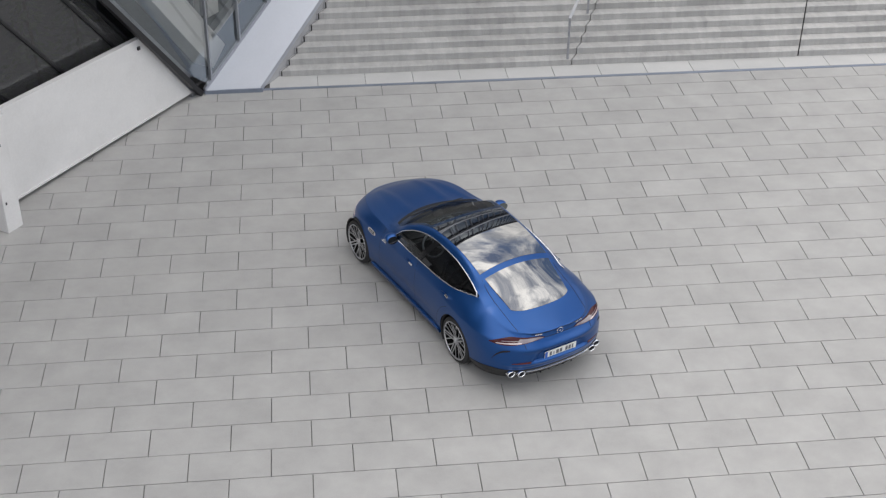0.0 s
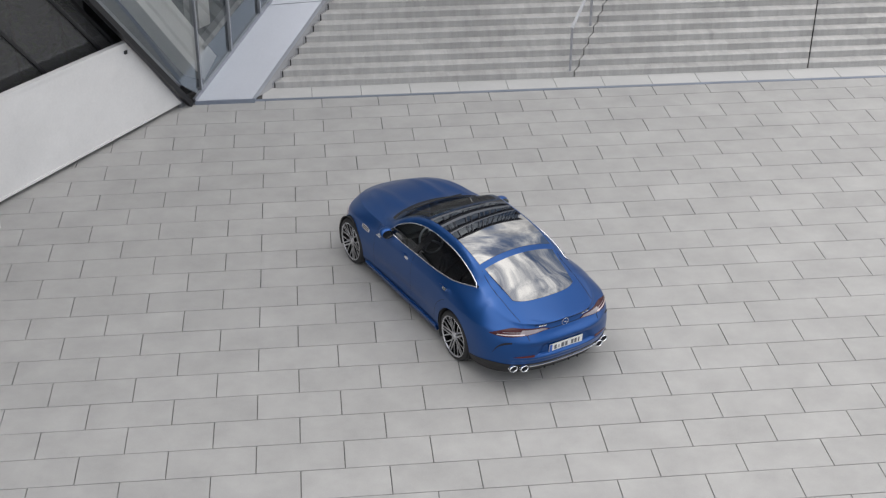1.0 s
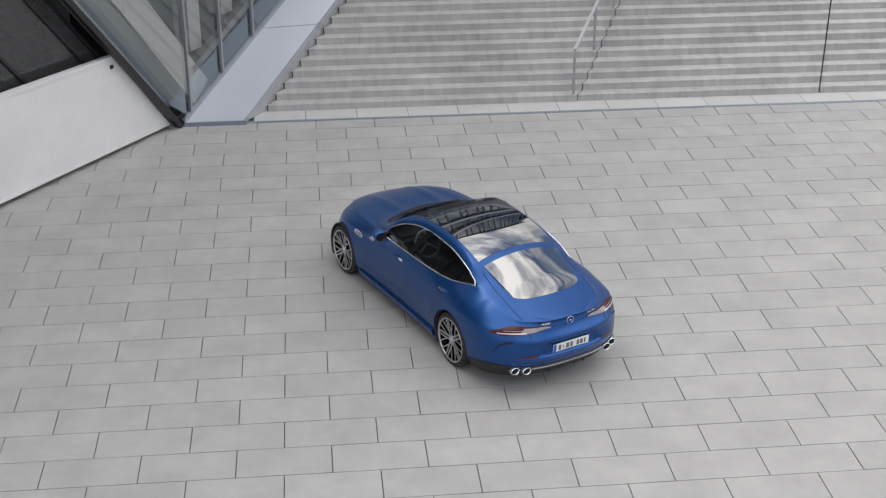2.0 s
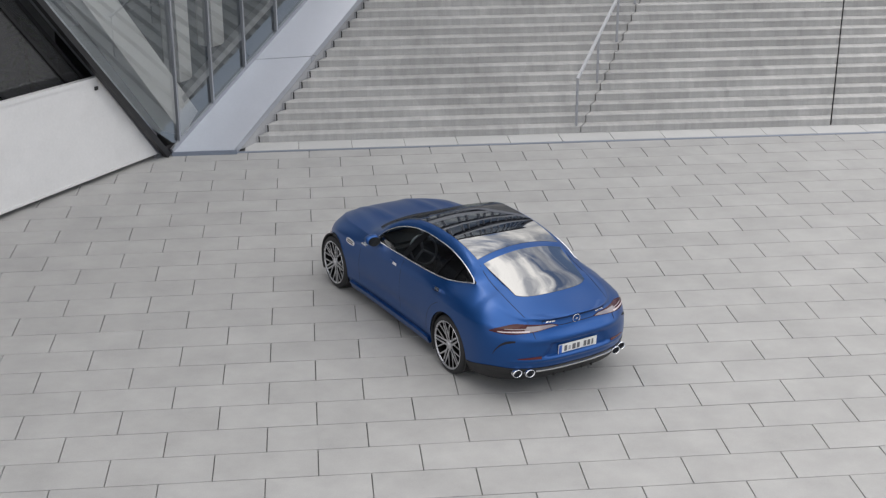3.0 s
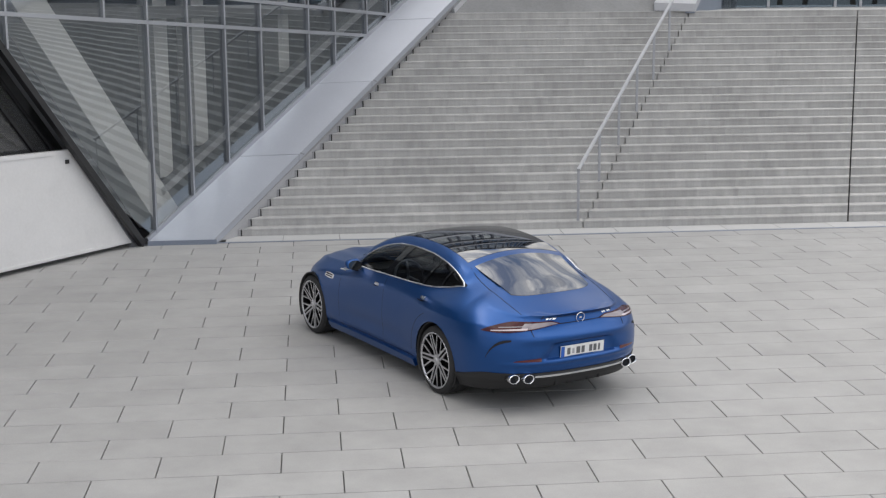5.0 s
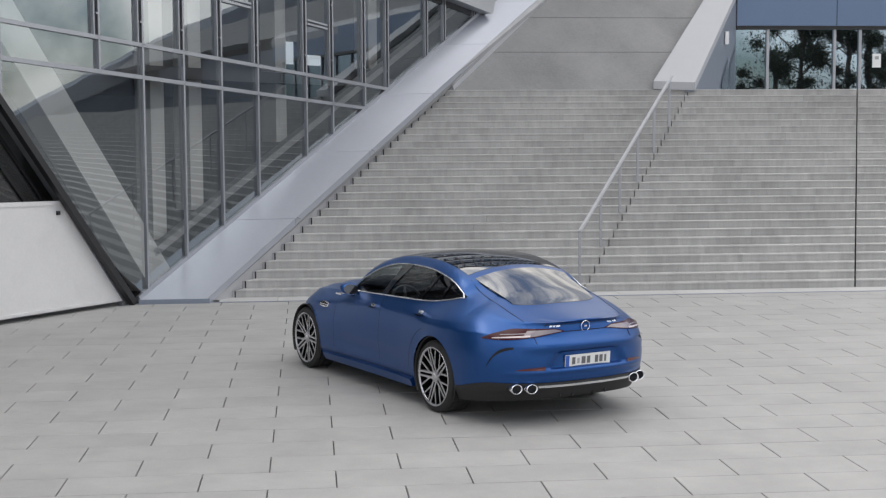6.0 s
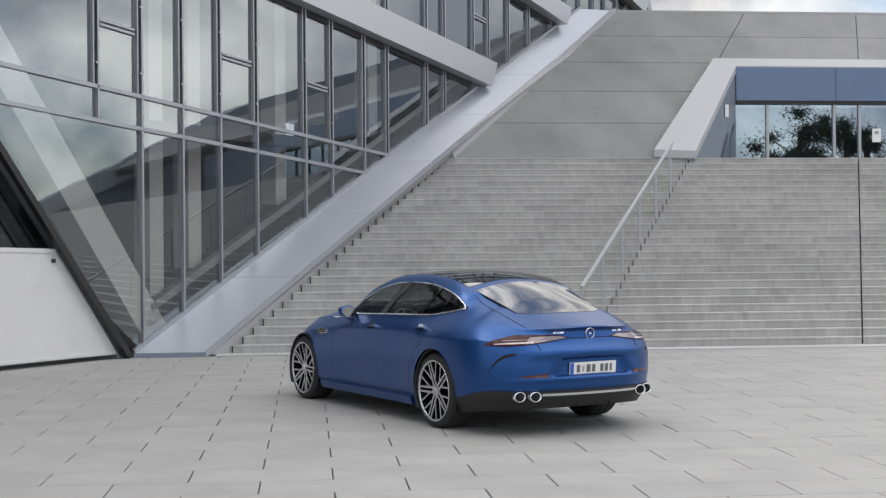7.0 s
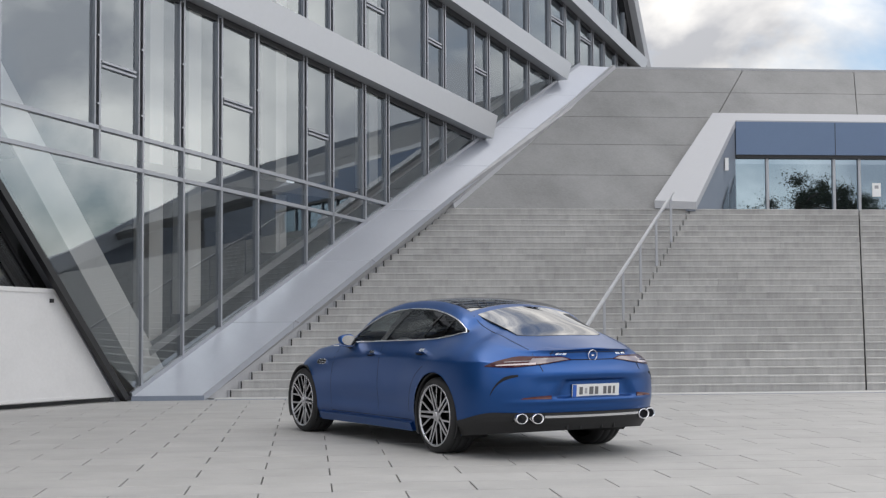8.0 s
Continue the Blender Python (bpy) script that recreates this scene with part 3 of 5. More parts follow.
facade_bar("end_gap", 21.60, 8.35, 19.65, 12.0, 0.34, -0.2, 0.1, M_BLACK)
# what shows behind the glass
facade_bar("inner_strut", 1.12, 0.25, -4.3, 7.2, 0.56, -0.95, -0.45, M_INNER, "pale slanting concrete strut behind the glass")
facade_bar("inner_upstand", 0.95, low(0.95) + 0.20, 16.8, low(16.8) + 0.20, 0.13, -0.62, -0.45, M_KERB, "pale upstand along the foot of the glass")
for s in (1.55, 2.55, 5.1, 8.4):
    facade_bar("inner_column", s, low(s) + 0.1, s, TOPZ, 0.34, -1.2, -0.85, M_INNER)
# added shell that closes the hall; its dark colour carries the indoor shade
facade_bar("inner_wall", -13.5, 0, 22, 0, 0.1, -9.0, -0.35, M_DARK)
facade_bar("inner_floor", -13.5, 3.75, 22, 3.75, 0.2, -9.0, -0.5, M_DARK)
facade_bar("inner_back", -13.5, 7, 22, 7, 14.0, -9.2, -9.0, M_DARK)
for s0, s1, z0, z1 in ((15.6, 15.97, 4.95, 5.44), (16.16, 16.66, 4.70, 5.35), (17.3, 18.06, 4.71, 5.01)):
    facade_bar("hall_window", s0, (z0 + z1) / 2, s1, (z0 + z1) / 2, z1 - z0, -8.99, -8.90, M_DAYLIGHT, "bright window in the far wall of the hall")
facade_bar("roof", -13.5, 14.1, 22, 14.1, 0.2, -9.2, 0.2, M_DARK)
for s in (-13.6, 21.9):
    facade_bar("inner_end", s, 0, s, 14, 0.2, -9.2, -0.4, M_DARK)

# ---- dark glazing set back under the slanting column ----
annex = tagged(empty("recessed_glazing"), "dark recessed glazing behind the white gate", "glazing", kind="structure")
for i in range(8):
    s0, s1 = -11.75 + i * 1.3, -11.75 + min((i + 1) * 1.3, 9.45) - 0.05
    bm = bmesh.new()
    q = [fac(s0 + 2.2, 0.0, -0.45), fac(s1 + 2.2, 0.0, -0.45), fac(s1 + 2.2 - 4.2, 5.1, -0.45), fac(s0 + 2.2 - 4.2, 5.1, -0.45)]
    back = fac(0, 0, -0.02) - fac(0, 0)
    hexa(bm, [p + back for p in q] + q)
    ob = part("pane", bm, M_DARKGLASS, annex)
    ob.visible_shadow = False
    clear_back(ob, 1)
    bm = bmesh.new()
    bar(bm, fac(s1 + 2.225, 0.0, -0.43), fac(s1 + 2.225 - 4.2, 5.1, -0.43), 0.05, 0.05, up=(NX, NY, 0))
    part("mullion", bm, M_BLACK, annex)
bm = bmesh.new()
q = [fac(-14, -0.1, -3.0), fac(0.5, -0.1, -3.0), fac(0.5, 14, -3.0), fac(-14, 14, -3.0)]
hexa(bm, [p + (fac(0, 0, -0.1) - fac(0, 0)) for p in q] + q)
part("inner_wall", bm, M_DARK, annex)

# ---- white gate and post ----
GX, GY = -3.15, 8.96
gdx, gdy = -0.584, -0.812


def gate_pt(u, z, out=0.0):
    return Vector((GX + gdx * u + 0.812 * out, GY + gdy * u - 0.584 * out, z))


gate = tagged(empty("sliding_gate"), "white sheet-metal sliding gate with a slanting end", "gate")


def gate_slab(name, poly, o0, o1, mat, label="", r=0.0):
    bm = bmesh.new()
    a = [bm.verts.new(gate_pt(u, z, o0)) for u, z in poly]
    b = [bm.verts.new(gate_pt(u, z, o1)) for u, z in poly]
    n = len(poly)
    bm.faces.new(a)
    bm.faces.new(b[::-1])
    for i in range(n):
        bm.faces.new((a[i], a[(i + 1) % n], b[(i + 1) % n], b[i]))
    if r:
        bmesh.ops.bevel(bm, geom=bm.edges[:], offset=r, segments=2, affect="EDGES")
    return part(name, bm, mat, gate, label)


gate_slab("panel", [(0.06, 0.07), (1.30, 1.67), (6.2, 1.79), (6.2, 0.07)], -0.07, 0.0, M_GATE, r=0.006)
gate_slab("top_cap", [(1.27, 1.66), (1.31, 1.725), (6.2, 1.845), (6.2, 1.78)], -0.09, 0.015, M_GATE)
gate_slab("foot_rail", [(0.75, 0.085), (0.75, 0.125), (6.2, 0.125), (6.2, 0.085)], 0.0, 0.02, M_GATE)
gate_slab("end_strip", [(0.0, 0.05), (0.06, 0.05), (1.34, 1.70), (1.27, 1.70)], -0.075, 0.01, M_ALU)
gate_slab("foot", [(0.0, 0.0), (0.0, 0.06), (0.12, 0.06), (0.12, 0.0)], -0.06, 0.03, M_ALU)
gate_slab("foot", [(5.9, -0.02), (5.9, 0.07), (6.0, 0.07), (6.0, -0.02)], -0.06, 0.0, M_ALU)
gate_slab("lock", [(1.38, 1.52), (1.38, 1.58), (1.44, 1.58), (1.44, 1.52)], 0.0, 0.03, M_BLACK, "small black lock")
post = tagged(empty("gate_post"), "white square gate post with a flat cap", "post")
pc = Vector((-5.98, 4.72, 0))
ex, ey = Vector((0.812, -0.584, 0)), Vector((0.584, 0.812, 0))


def post_box(name, a0, a1, b0, b1, z0, z1, mat, label=""):
    bm = bmesh.new()
    q = [(a0, b0), (a1, b0), (a1, b1), (a0, b1)]
    hexa(bm, [pc + ex * a + ey * b + Vector((0, 0, z0)) for a, b in q] + [pc + ex * a + ey * b + Vector((0, 0, z1)) for a, b in q])
    bmesh.ops.bevel(bm, geom=bm.edges[:], offset=0.006, segments=2, affect="EDGES")
    return part(name, bm, mat, post, label)


post_box("shaft", -0.05, 0.38, -0.45, -0.12, 0.0, 1.98, M_GATE)
post_box("cap", -0.07, 0.40, -0.47, -0.10, 1.98, 2.06, M_GATE)
post_box("button", 0.378, 0.395, -0.32, -0.28, 1.55, 1.60, M_BLACK)
post_box("button", 0.378, 0.395, -0.40, -0.37, 0.52, 0.57, M_BLACK)

# ---- car ----
M_PAINT = surface("satin_blue_paint", (0.006, 0.062, 0.232), 0.36, metal=0.72, grain=300, spread=0.04, stain=0.6, rough_var=0.03, coat=0.35, coat_rough=0.22)
M_CARGLASS = glass("tinted_car_glass", (0.16, 0.17, 0.18), body=(0.004, 0.004, 0.005), clear=0.75, even=0.07)
M_ROOFGLASS = glass("dark_mirror_glass", (0.02, 0.02, 0.025), ior=3.2, body=(0.004, 0.004, 0.006), clear=0.0)
M_SCREEN = glass("windscreen_glass", (0.62, 0.66, 0.66), body=(0.004, 0.004, 0.005), clear=0.92, even=0.14)
M_FRONTGLASS = glass("front_door_glass", (0.42, 0.45, 0.46), body=(0.004, 0.004, 0.005), clear=0.92, even=0.07)
M_PIANO = surface("gloss_black_trim", (0.006, 0.006, 0.007), 0.10, grain=60, spread=0.1, rough_var=0.03)
M_LENS = surface("clear_smoked_lens", (0.22, 0.185, 0.20), 0.15, grain=25, spread=0.12, coat=1.0, rough_var=0.03)
M_MIRROR = glass("mirror_glass", (0.02, 0.02, 0.02), ior=1.7, clear=0.0)
M_CHROME = surface("bright_chrome", (0.80, 0.81, 0.83), 0.20, metal=1.0, grain=30, spread=0.03, rough_var=0.04)
M_PLASTIC = surface("black_plastic", (0.012, 0.012, 0.013), 0.55, grain=200, spread=0.2, depth=0.0003)
M_SEAM = surface("shadow_gap_rubber", (0.005, 0.006, 0.010), 0.8, grain=50, spread=0.1)
M_TYRE = surface("tyre_rubber", (0.017, 0.017, 0.018), 0.75, grain=120, spread=0.2, depth=0.0008)
M_RIM = surface("machined_alloy", (0.55, 0.55, 0.57), 0.28, metal=0.9, grain=80, spread=0.05)
M_RIMDARK = surface("dark_alloy", (0.010, 0.010, 0.011), 0.4, metal=0.6, grain=50, spread=0.1)
M_DISC = surface("brake_steel", (0.035, 0.035, 0.037), 0.35, metal=0.9, grain=60, spread=0.1)
M_LAMP = surface("smoked_red_lens", (0.042, 0.003, 0.005), 0.12, grain=20, spread=0.1, coat=0.0, spec=0.35, rough_var=0.03)
M_LAMPCLEAR = surface("clear_lamp_strip", (0.55, 0.46, 0.47), 0.3, grain=30, spread=0.08, coat=1.0, rough_var=0.03)
M_REFLECT = surface("red_reflector", (0.075, 0.004, 0.006), 0.2, grain=200, spread=0.2, coat=0.5)
M_PLATE = surface("white_plate", (0.72, 0.72, 0.70), 0.4, grain=60, spread=0.03)
M_PLATEBLUE = surface("blue_plate_field", (0.02, 0.10, 0.42), 0.4, grain=60, spread=0.03)
M_PLATEINK = surface("worn_plate_ink", (0.12, 0.12, 0.125), 0.5, grain=60, spread=0.05)
M_LEATHER = surface("black_leather", (0.02, 0.019, 0.018), 0.5, grain=120, spread=0.2, depth=0.0005)


def curve(xs, ys):
    """A smooth curve through the knots that does not overshoot."""
    n = len(xs)
    h = [xs[i + 1] - xs[i] for i in range(n - 1)]
    d = [(ys[i + 1] - ys[i]) / h[i] for i in range(n - 1)]
    m = [d[0]] + [0.0] * (n - 2) + [d[-1]]
    for i in range(1, n - 1):
        if d[i - 1] * d[i] > 0:
            w1, w2 = 2 * h[i] + h[i - 1], h[i] + 2 * h[i - 1]
            m[i] = (w1 + w2) / (w1 / d[i - 1] + w2 / d[i])

    def f(x):
        x = min(max(x, xs[0]), xs[-1])
        i = 0
        while i < n - 2 and x > xs[i + 1]:
            i += 1
        t = (x - xs[i]) / h[i]
        return (ys[i] * (1 + 2 * t) * (1 - t) ** 2 + h[i] * m[i] * t * (1 - t) ** 2
                + ys[i + 1] * t * t * (3 - 2 * t) + h[i] * m[i + 1] * t * t * (t - 1))
    return f


CX = [-1.2, -0.8, -0.3, 0.0, 0.3, 0.8, 1.4, 1.95, 2.4, 2.99, 3.4, 3.7, 3.95]
c_ws = curve(CX, [0.80, 0.86, 0.90, 0.91, 0.90, 0.895, 0.895, 0.895, 0.90, 0.91, 0.87, 0.81, 0.76])
c_wl = curve(CX, [0.90, 0.94, 0.968, 0.975, 0.962, 0.940, 0.935, 0.942, 0.955, 0.968, 0.935, 0.88, 0.84])
c_wm = curve(CX, [0.93, 0.955, 0.980, 0.985, 0.975, 0.955, 0.950, 0.955, 0.965, 0.975, 0.95, 0.90, 0.86])
c_wsh = curve(CX, [0.88, 0.915, 0.945, 0.955, 0.945, 0.935, 0.935, 0.930, 0.925, 0.925, 0.89, 0.83, 0.77])
c_yb = curve([-1.2, -0.8, -0.5, -0.17, 0.05, 0.3, 0.8, 1.4, 1.97, 2.4, 2.99, 3.4, 3.7, 3.95], [0.66, 0.675, 0.688, 0.708, 0.765, 0.83, 0.868, 0.872, 0.855, 0.81, 0.765, 0.72, 0.64, 0.56])
c_zt = curve([-1.2, -1.0, -0.8, -0.5, -0.17, 0.05, 0.3, 0.8, 1.4, 1.97, 2.4, 2.99, 3.4, 3.7, 3.95], [0.935, 0.962, 1.004, 1.080, 1.126, 1.088, 1.058, 1.044, 1.026, 1.004, 0.970, 0.925, 0.85, 0.75, 0.66])
c_zs = curve([-1.2, -0.7, -0.3, 0.4, 2.4, 3.4, 3.95], [0.27, 0.22, 0.19, 0.18, 0.18, 0.17, 0.19])
c_xr = curve([0, 0.15, 0.45, 0.7, 0.86, 0.95, 1.0], [-1.10, -1.18, -1.235, -1.225, -1.165, -1.15, -1.175])
c_xf = curve([0, 0.3, 0.6, 0.85, 1.0], [3.84, 3.95, 3.95, 3.88, 3.78])
XA, XB = -0.42, 2.65
PR, PF = 2.7, 2.35
NROW = 64

columns = []
NE = 40
for k in range(NE):
    th = math.pi / 2 * (k / NE) ** 0.85
    columns.append(("r", 1 - math.cos(th) ** (2 / PR), math.sin(th) ** (2 / PR)))
n_mid = 104
for k in range(n_mid + 1):
    columns.append(("m", XA + (XB - XA) * k / n_mid, 1.0))
for k in range(NE - 1, -1, -1):
    th = math.pi / 2 * (k / NE) ** 0.85
    columns.append(("f", 1 - math.cos(th) ** (2 / PF), math.sin(th) ** (2 / PF)))


def ease(t):
    t = min(1.0, max(0.0, t))
    return t * t * (3 - 2 * t)


def shell_point(col, v):
    kind, q, g = col
    if kind == "r":
        x = c_xr(v) + (XA - c_xr(v)) * q
    elif kind == "f":
        x = c_xf(v) + (XB - c_xf(v)) * q
    else:
        x = q
    x_top = x
    if kind == "r":
        zz = 0.27 + 0.69 * v
        flat = min(1.0, max(0.0, (0.62 - g) / 0.25))
        yy = g * 0.96
        # a recess for the plate, narrower at its top, a ledge under it and a fuller bumper above
        side = 0.475 - 0.75 * max(0.0, zz - 0.565)
        dip = ease((side - yy) / 0.08) * ease((zz - 0.535) / 0.030) * ease((0.716 - zz) / 0.030)
        over = math.exp(-((zz - 0.755) / 0.045) ** 2) * ease((0.80 - yy) / 0.3)
        ledge = math.exp(-((zz - 0.520) / 0.022) ** 2) * ease((0.86 - yy) / 0.1)
        x += 0.038 * dip + (0.005 * flat - 0.022 * over - 0.016 * ledge - 0.006 * math.exp(-((zz - 0.46) / 0.03) ** 2)) * (1 - q) ** 2
    zs, zt = c_zs(x), c_zt(x_top)
    if kind == "r":
        zt += 0.045 * (1 - g * g) * (1 - q)
    if kind == "f":
        zt += 0.02 * (1 - g * g)
    z = zs + (zt - zs) * v
    w = curve([0, 0.2, 0.5, 0.8, 1.0], [c_ws(x), c_wl(x), c_wm(x), c_wsh(x), c_yb(x)])(v)
    # a soft crease below the belt and a hollow in the lower door
    w -= 0.012 * math.exp(-((v - 0.30) / 0.10) ** 2) * max(0.0, math.sin(math.pi * min(max((x - 0.4) / 2.2, 0), 1)))
    return Vector((x, w * g * 1.022, z))


SHELL = [[shell_point(c, v / NROW) for v in range(NROW + 1)] for c in columns]


def skin(u, z, out=0.0):
    """A point of the car's side or tail: u counts the columns from the tail's middle, z is its height."""
    u = min(max(u, 0.0), len(SHELL) - 1.001)
    i, f = int(u), u - int(u)

    def raw(uu, zz):
        uu = min(max(uu, 0.0), len(SHELL) - 1.001)
        j, e = int(uu), uu - int(uu)
        a, b = at_z(SHELL[j], zz), at_z(SHELL[j + 1], zz)
        return a.lerp(b, e)

    def at_z(col, zz):
        zz = min(max(zz, col[0].z), col[-1].z)
        for k in range(NROW):
            if col[k + 1].z >= zz:
                s = (zz - col[k].z) / max(1e-6, col[k + 1].z - col[k].z)
                return col[k].lerp(col[k + 1], s)
        return col[-1]

    p = raw(u, z)
    if out:
        n = (raw(u + 0.6, z) - raw(u - 0.6, z)).cross(raw(u, z + 0.012) - raw(u, z - 0.012))
        if n.length > 1e-9:
            n.normalize()
            if n.dot(Vector((p.x - 1.3, p.y * 3, 0))) < 0:
                n = -n
            p = p + n * out
    return p


def col_x(x):
    return NE + (x - XA) / (XB - XA) * n_mid


def col_y(y):
    """The column of the tail at the half-width y."""
    for i in range(NE + 1):
        a, b = SHELL[i][NROW // 2].y, SHELL[i + 1][NROW // 2].y
        if a <= y <= b:
            return i + (y - a) / max(1e-6, b - a)
    return NE


# upper body: window top, roof rail and centre line
c_yc = curve([-1.2, -0.8, -0.5, -0.17, 0.05, 0.3, 0.6, 0.9, 1.2, 1.5, 1.8, 2.0, 2.4, 2.99, 3.4, 3.8], [0.60, 0.62, 0.645, 0.684, 0.672, 0.655, 0.642, 0.642, 0.655, 0.695, 0.775, 0.85, 0.74, 0.66, 0.60, 0.48])
c_zc = curve([-1.2, -0.8, -0.5, -0.17, 0.05, 0.3, 0.6, 0.9, 1.2, 1.5, 1.8, 2.0, 2.4, 2.99, 3.4, 3.8], [0.950, 1.02, 1.09, 1.148, 1.250, 1.315, 1.355, 1.365, 1.355, 1.30, 1.165, 1.008, 0.988, 0.950, 0.875, 0.72])
c_yr = curve([-1.2, -0.8, -0.5, -0.16, 0.05, 0.3, 0.6, 0.9, 1.2, 1.5, 1.8, 2.1, 2.4, 2.99, 3.4, 3.8], [0.50, 0.50, 0.52, 0.55, 0.56, 0.562, 0.562, 0.565, 0.58, 0.62, 0.70, 0.745, 0.60, 0.50, 0.45, 0.36])
c_zr = curve([-1.2, -0.8, -0.5, -0.16, 0.05, 0.3, 0.6, 0.9, 1.2, 1.5, 1.8, 2.1, 2.4, 2.99, 3.4, 3.8], [0.972, 1.055, 1.146, 1.248, 1.326, 1.390, 1.430, 1.440, 1.428, 1.372, 1.240, 1.06, 1.008, 0.972, 0.905, 0.74])
c_z0 = curve([-1.18, -1.05, -0.78, -0.45, -0.1, 0.1, 0.5, 0.85, 1.2, 1.5, 1.8, 2.1, 2.35, 2.5, 2.99, 3.4, 3.7, 3.8], [0.990, 1.022, 1.095, 1.228, 1.355, 1.410, 1.462, 1.476, 1.464, 1.412, 1.30, 1.165, 1.052, 1.022, 0.988, 0.925, 0.815, 0.70])
R1, R2, R3 = 8, 3, 10


def top_row(i):
    """The points across the car above the belt at a column, from the side to the middle."""
    col, e = columns[i], SHELL[i][NROW]
    g, x = col[2], e.x
    endz = e.z
    fade = g ** 3 if col[0] != "m" else 1.0
    cant = Vector((x, min(c_yc(x) * g * 1.022, e.y), endz + (max(c_zc(x), c_zt(x)) - c_zt(x)) * fade))
    rail = Vector((x, min(c_yr(x) * g * 1.022, e.y), endz + (max(c_zr(x), c_zt(x)) - c_zt(x)) * fade))
    top = endz + (max(c_z0(x), c_zt(x)) - c_zt(x)) * fade if col[0] != "r" else max(endz, c_z0(x)) if g > 0.0 else endz
    pts = []
    for k in range(R1):
        s = k / R1
        p = e.lerp(cant, s)
        p.y += 0.018 * math.sin(math.pi * s) * fade * min(1, (cant.z - e.z) / 0.2)
        pts.append(p)
    for k in range(R2):
        s = k / R2
        p = cant.lerp(rail, s)
        p.z += 0.012 * math.sin(math.pi * s) * fade
        pts.append(p)
    for k in range(R3 + 1):
        y = rail.y * (1 - k / R3)
        s = 1 - (y / rail.y) ** 2 if rail.y > 1e-6 else 1
        z = rail.z + (top - rail.z) * s
        # power domes of the bonnet
        if x > 2.3 and g > 0.3:
            z += 0.024 * fade * math.exp(-((y - 0.33) / 0.065) ** 2) * min(1, (x - 2.3) / 0.3)
        pts.append(Vector((x, y, z)))
    return pts


TOP = [top_row(i) for i in range(len(columns))]
WHEELS = ((0.0, 0.352, 0.405), (2.994, 0.350, 0.400))


def kind_of(p, row):
    """Which part of the car's skin a place above the belt belongs to."""
    x, y = p.x, abs(p.y)
    if row < R1:
        return "side" if -0.17 < x < 1.98 else "body"
    # the opening under the windscreen
    if row >= R1 + R2 + 1 and 1.38 < x < 2.22 - 0.30 * (y / 0.75) ** 2:
        return "opening"
    return "body"


car = tagged(empty("car", pose(1.864, 0.491, 0, 0, 0, 114.65)), "satin blue four-door fastback coupe parked on the paving", "car")
skins = {k: bmesh.new() for k in ("body", "side", "diffuser")}


def quad(bm, pts, sg):
    q = []
    for p in pts:
        p = Vector((p.x, p.y * sg, p.z))
        if not any((p - o).length < 1e-5 for o in q):
            q.append(p)
    if len(q) < 3:
        return
    if sg < 0:
        q = q[::-1]
    bm.faces.new([bm.verts.new(p) for p in q])


def in_arch(p):
    for cx, cz, r in WHEELS:
        if (p.x - cx) ** 2 + (p.z - cz) ** 2 < r * r and p.y > 0.6:
            return cx, cz, r
    return None


for sg in (1, -1):
    for i in range(len(columns) - 1):
        for k in range(NROW):
            q = [SHELL[i][k], SHELL[i + 1][k], SHELL[i + 1][k + 1], SHELL[i][k + 1]]
            hits = [in_arch(p) for p in q]
            if all(hits):
                continue
            if any(hits):
                w = next(h for h in hits if h)
                moved = []
                for p, h in zip(q, hits):
                    if h:
                        d = math.hypot(p.x - w[0], p.z - w[1])
                        s = w[2] / max(d, 1e-3)
                        p = Vector((w[0] + (p.x - w[0]) * s, p.y, w[1] + (p.z - w[1]) * s))
                    moved.append(p)
                q = moved
            c = sum((p for p in q), Vector()) / 4
            quad(skins["body"], q, sg)
        for k in range(len(TOP[0]) - 1):
            q = [TOP[i][k], TOP[i + 1][k], TOP[i + 1][k + 1], TOP[i][k + 1]]
            c = sum((p for p in q), Vector()) / 4
            if kind_of(c, k) != "opening":
                quad(skins[kind_of(c, k)], q, sg)
        # floor
        quad(skins["diffuser"], [SHELL[i][0], SHELL[i + 1][0], Vector((SHELL[i + 1][0].x, 0, SHELL[i + 1][0].z)), Vector((SHELL[i][0].x, 0, SHELL[i][0].z))], sg)

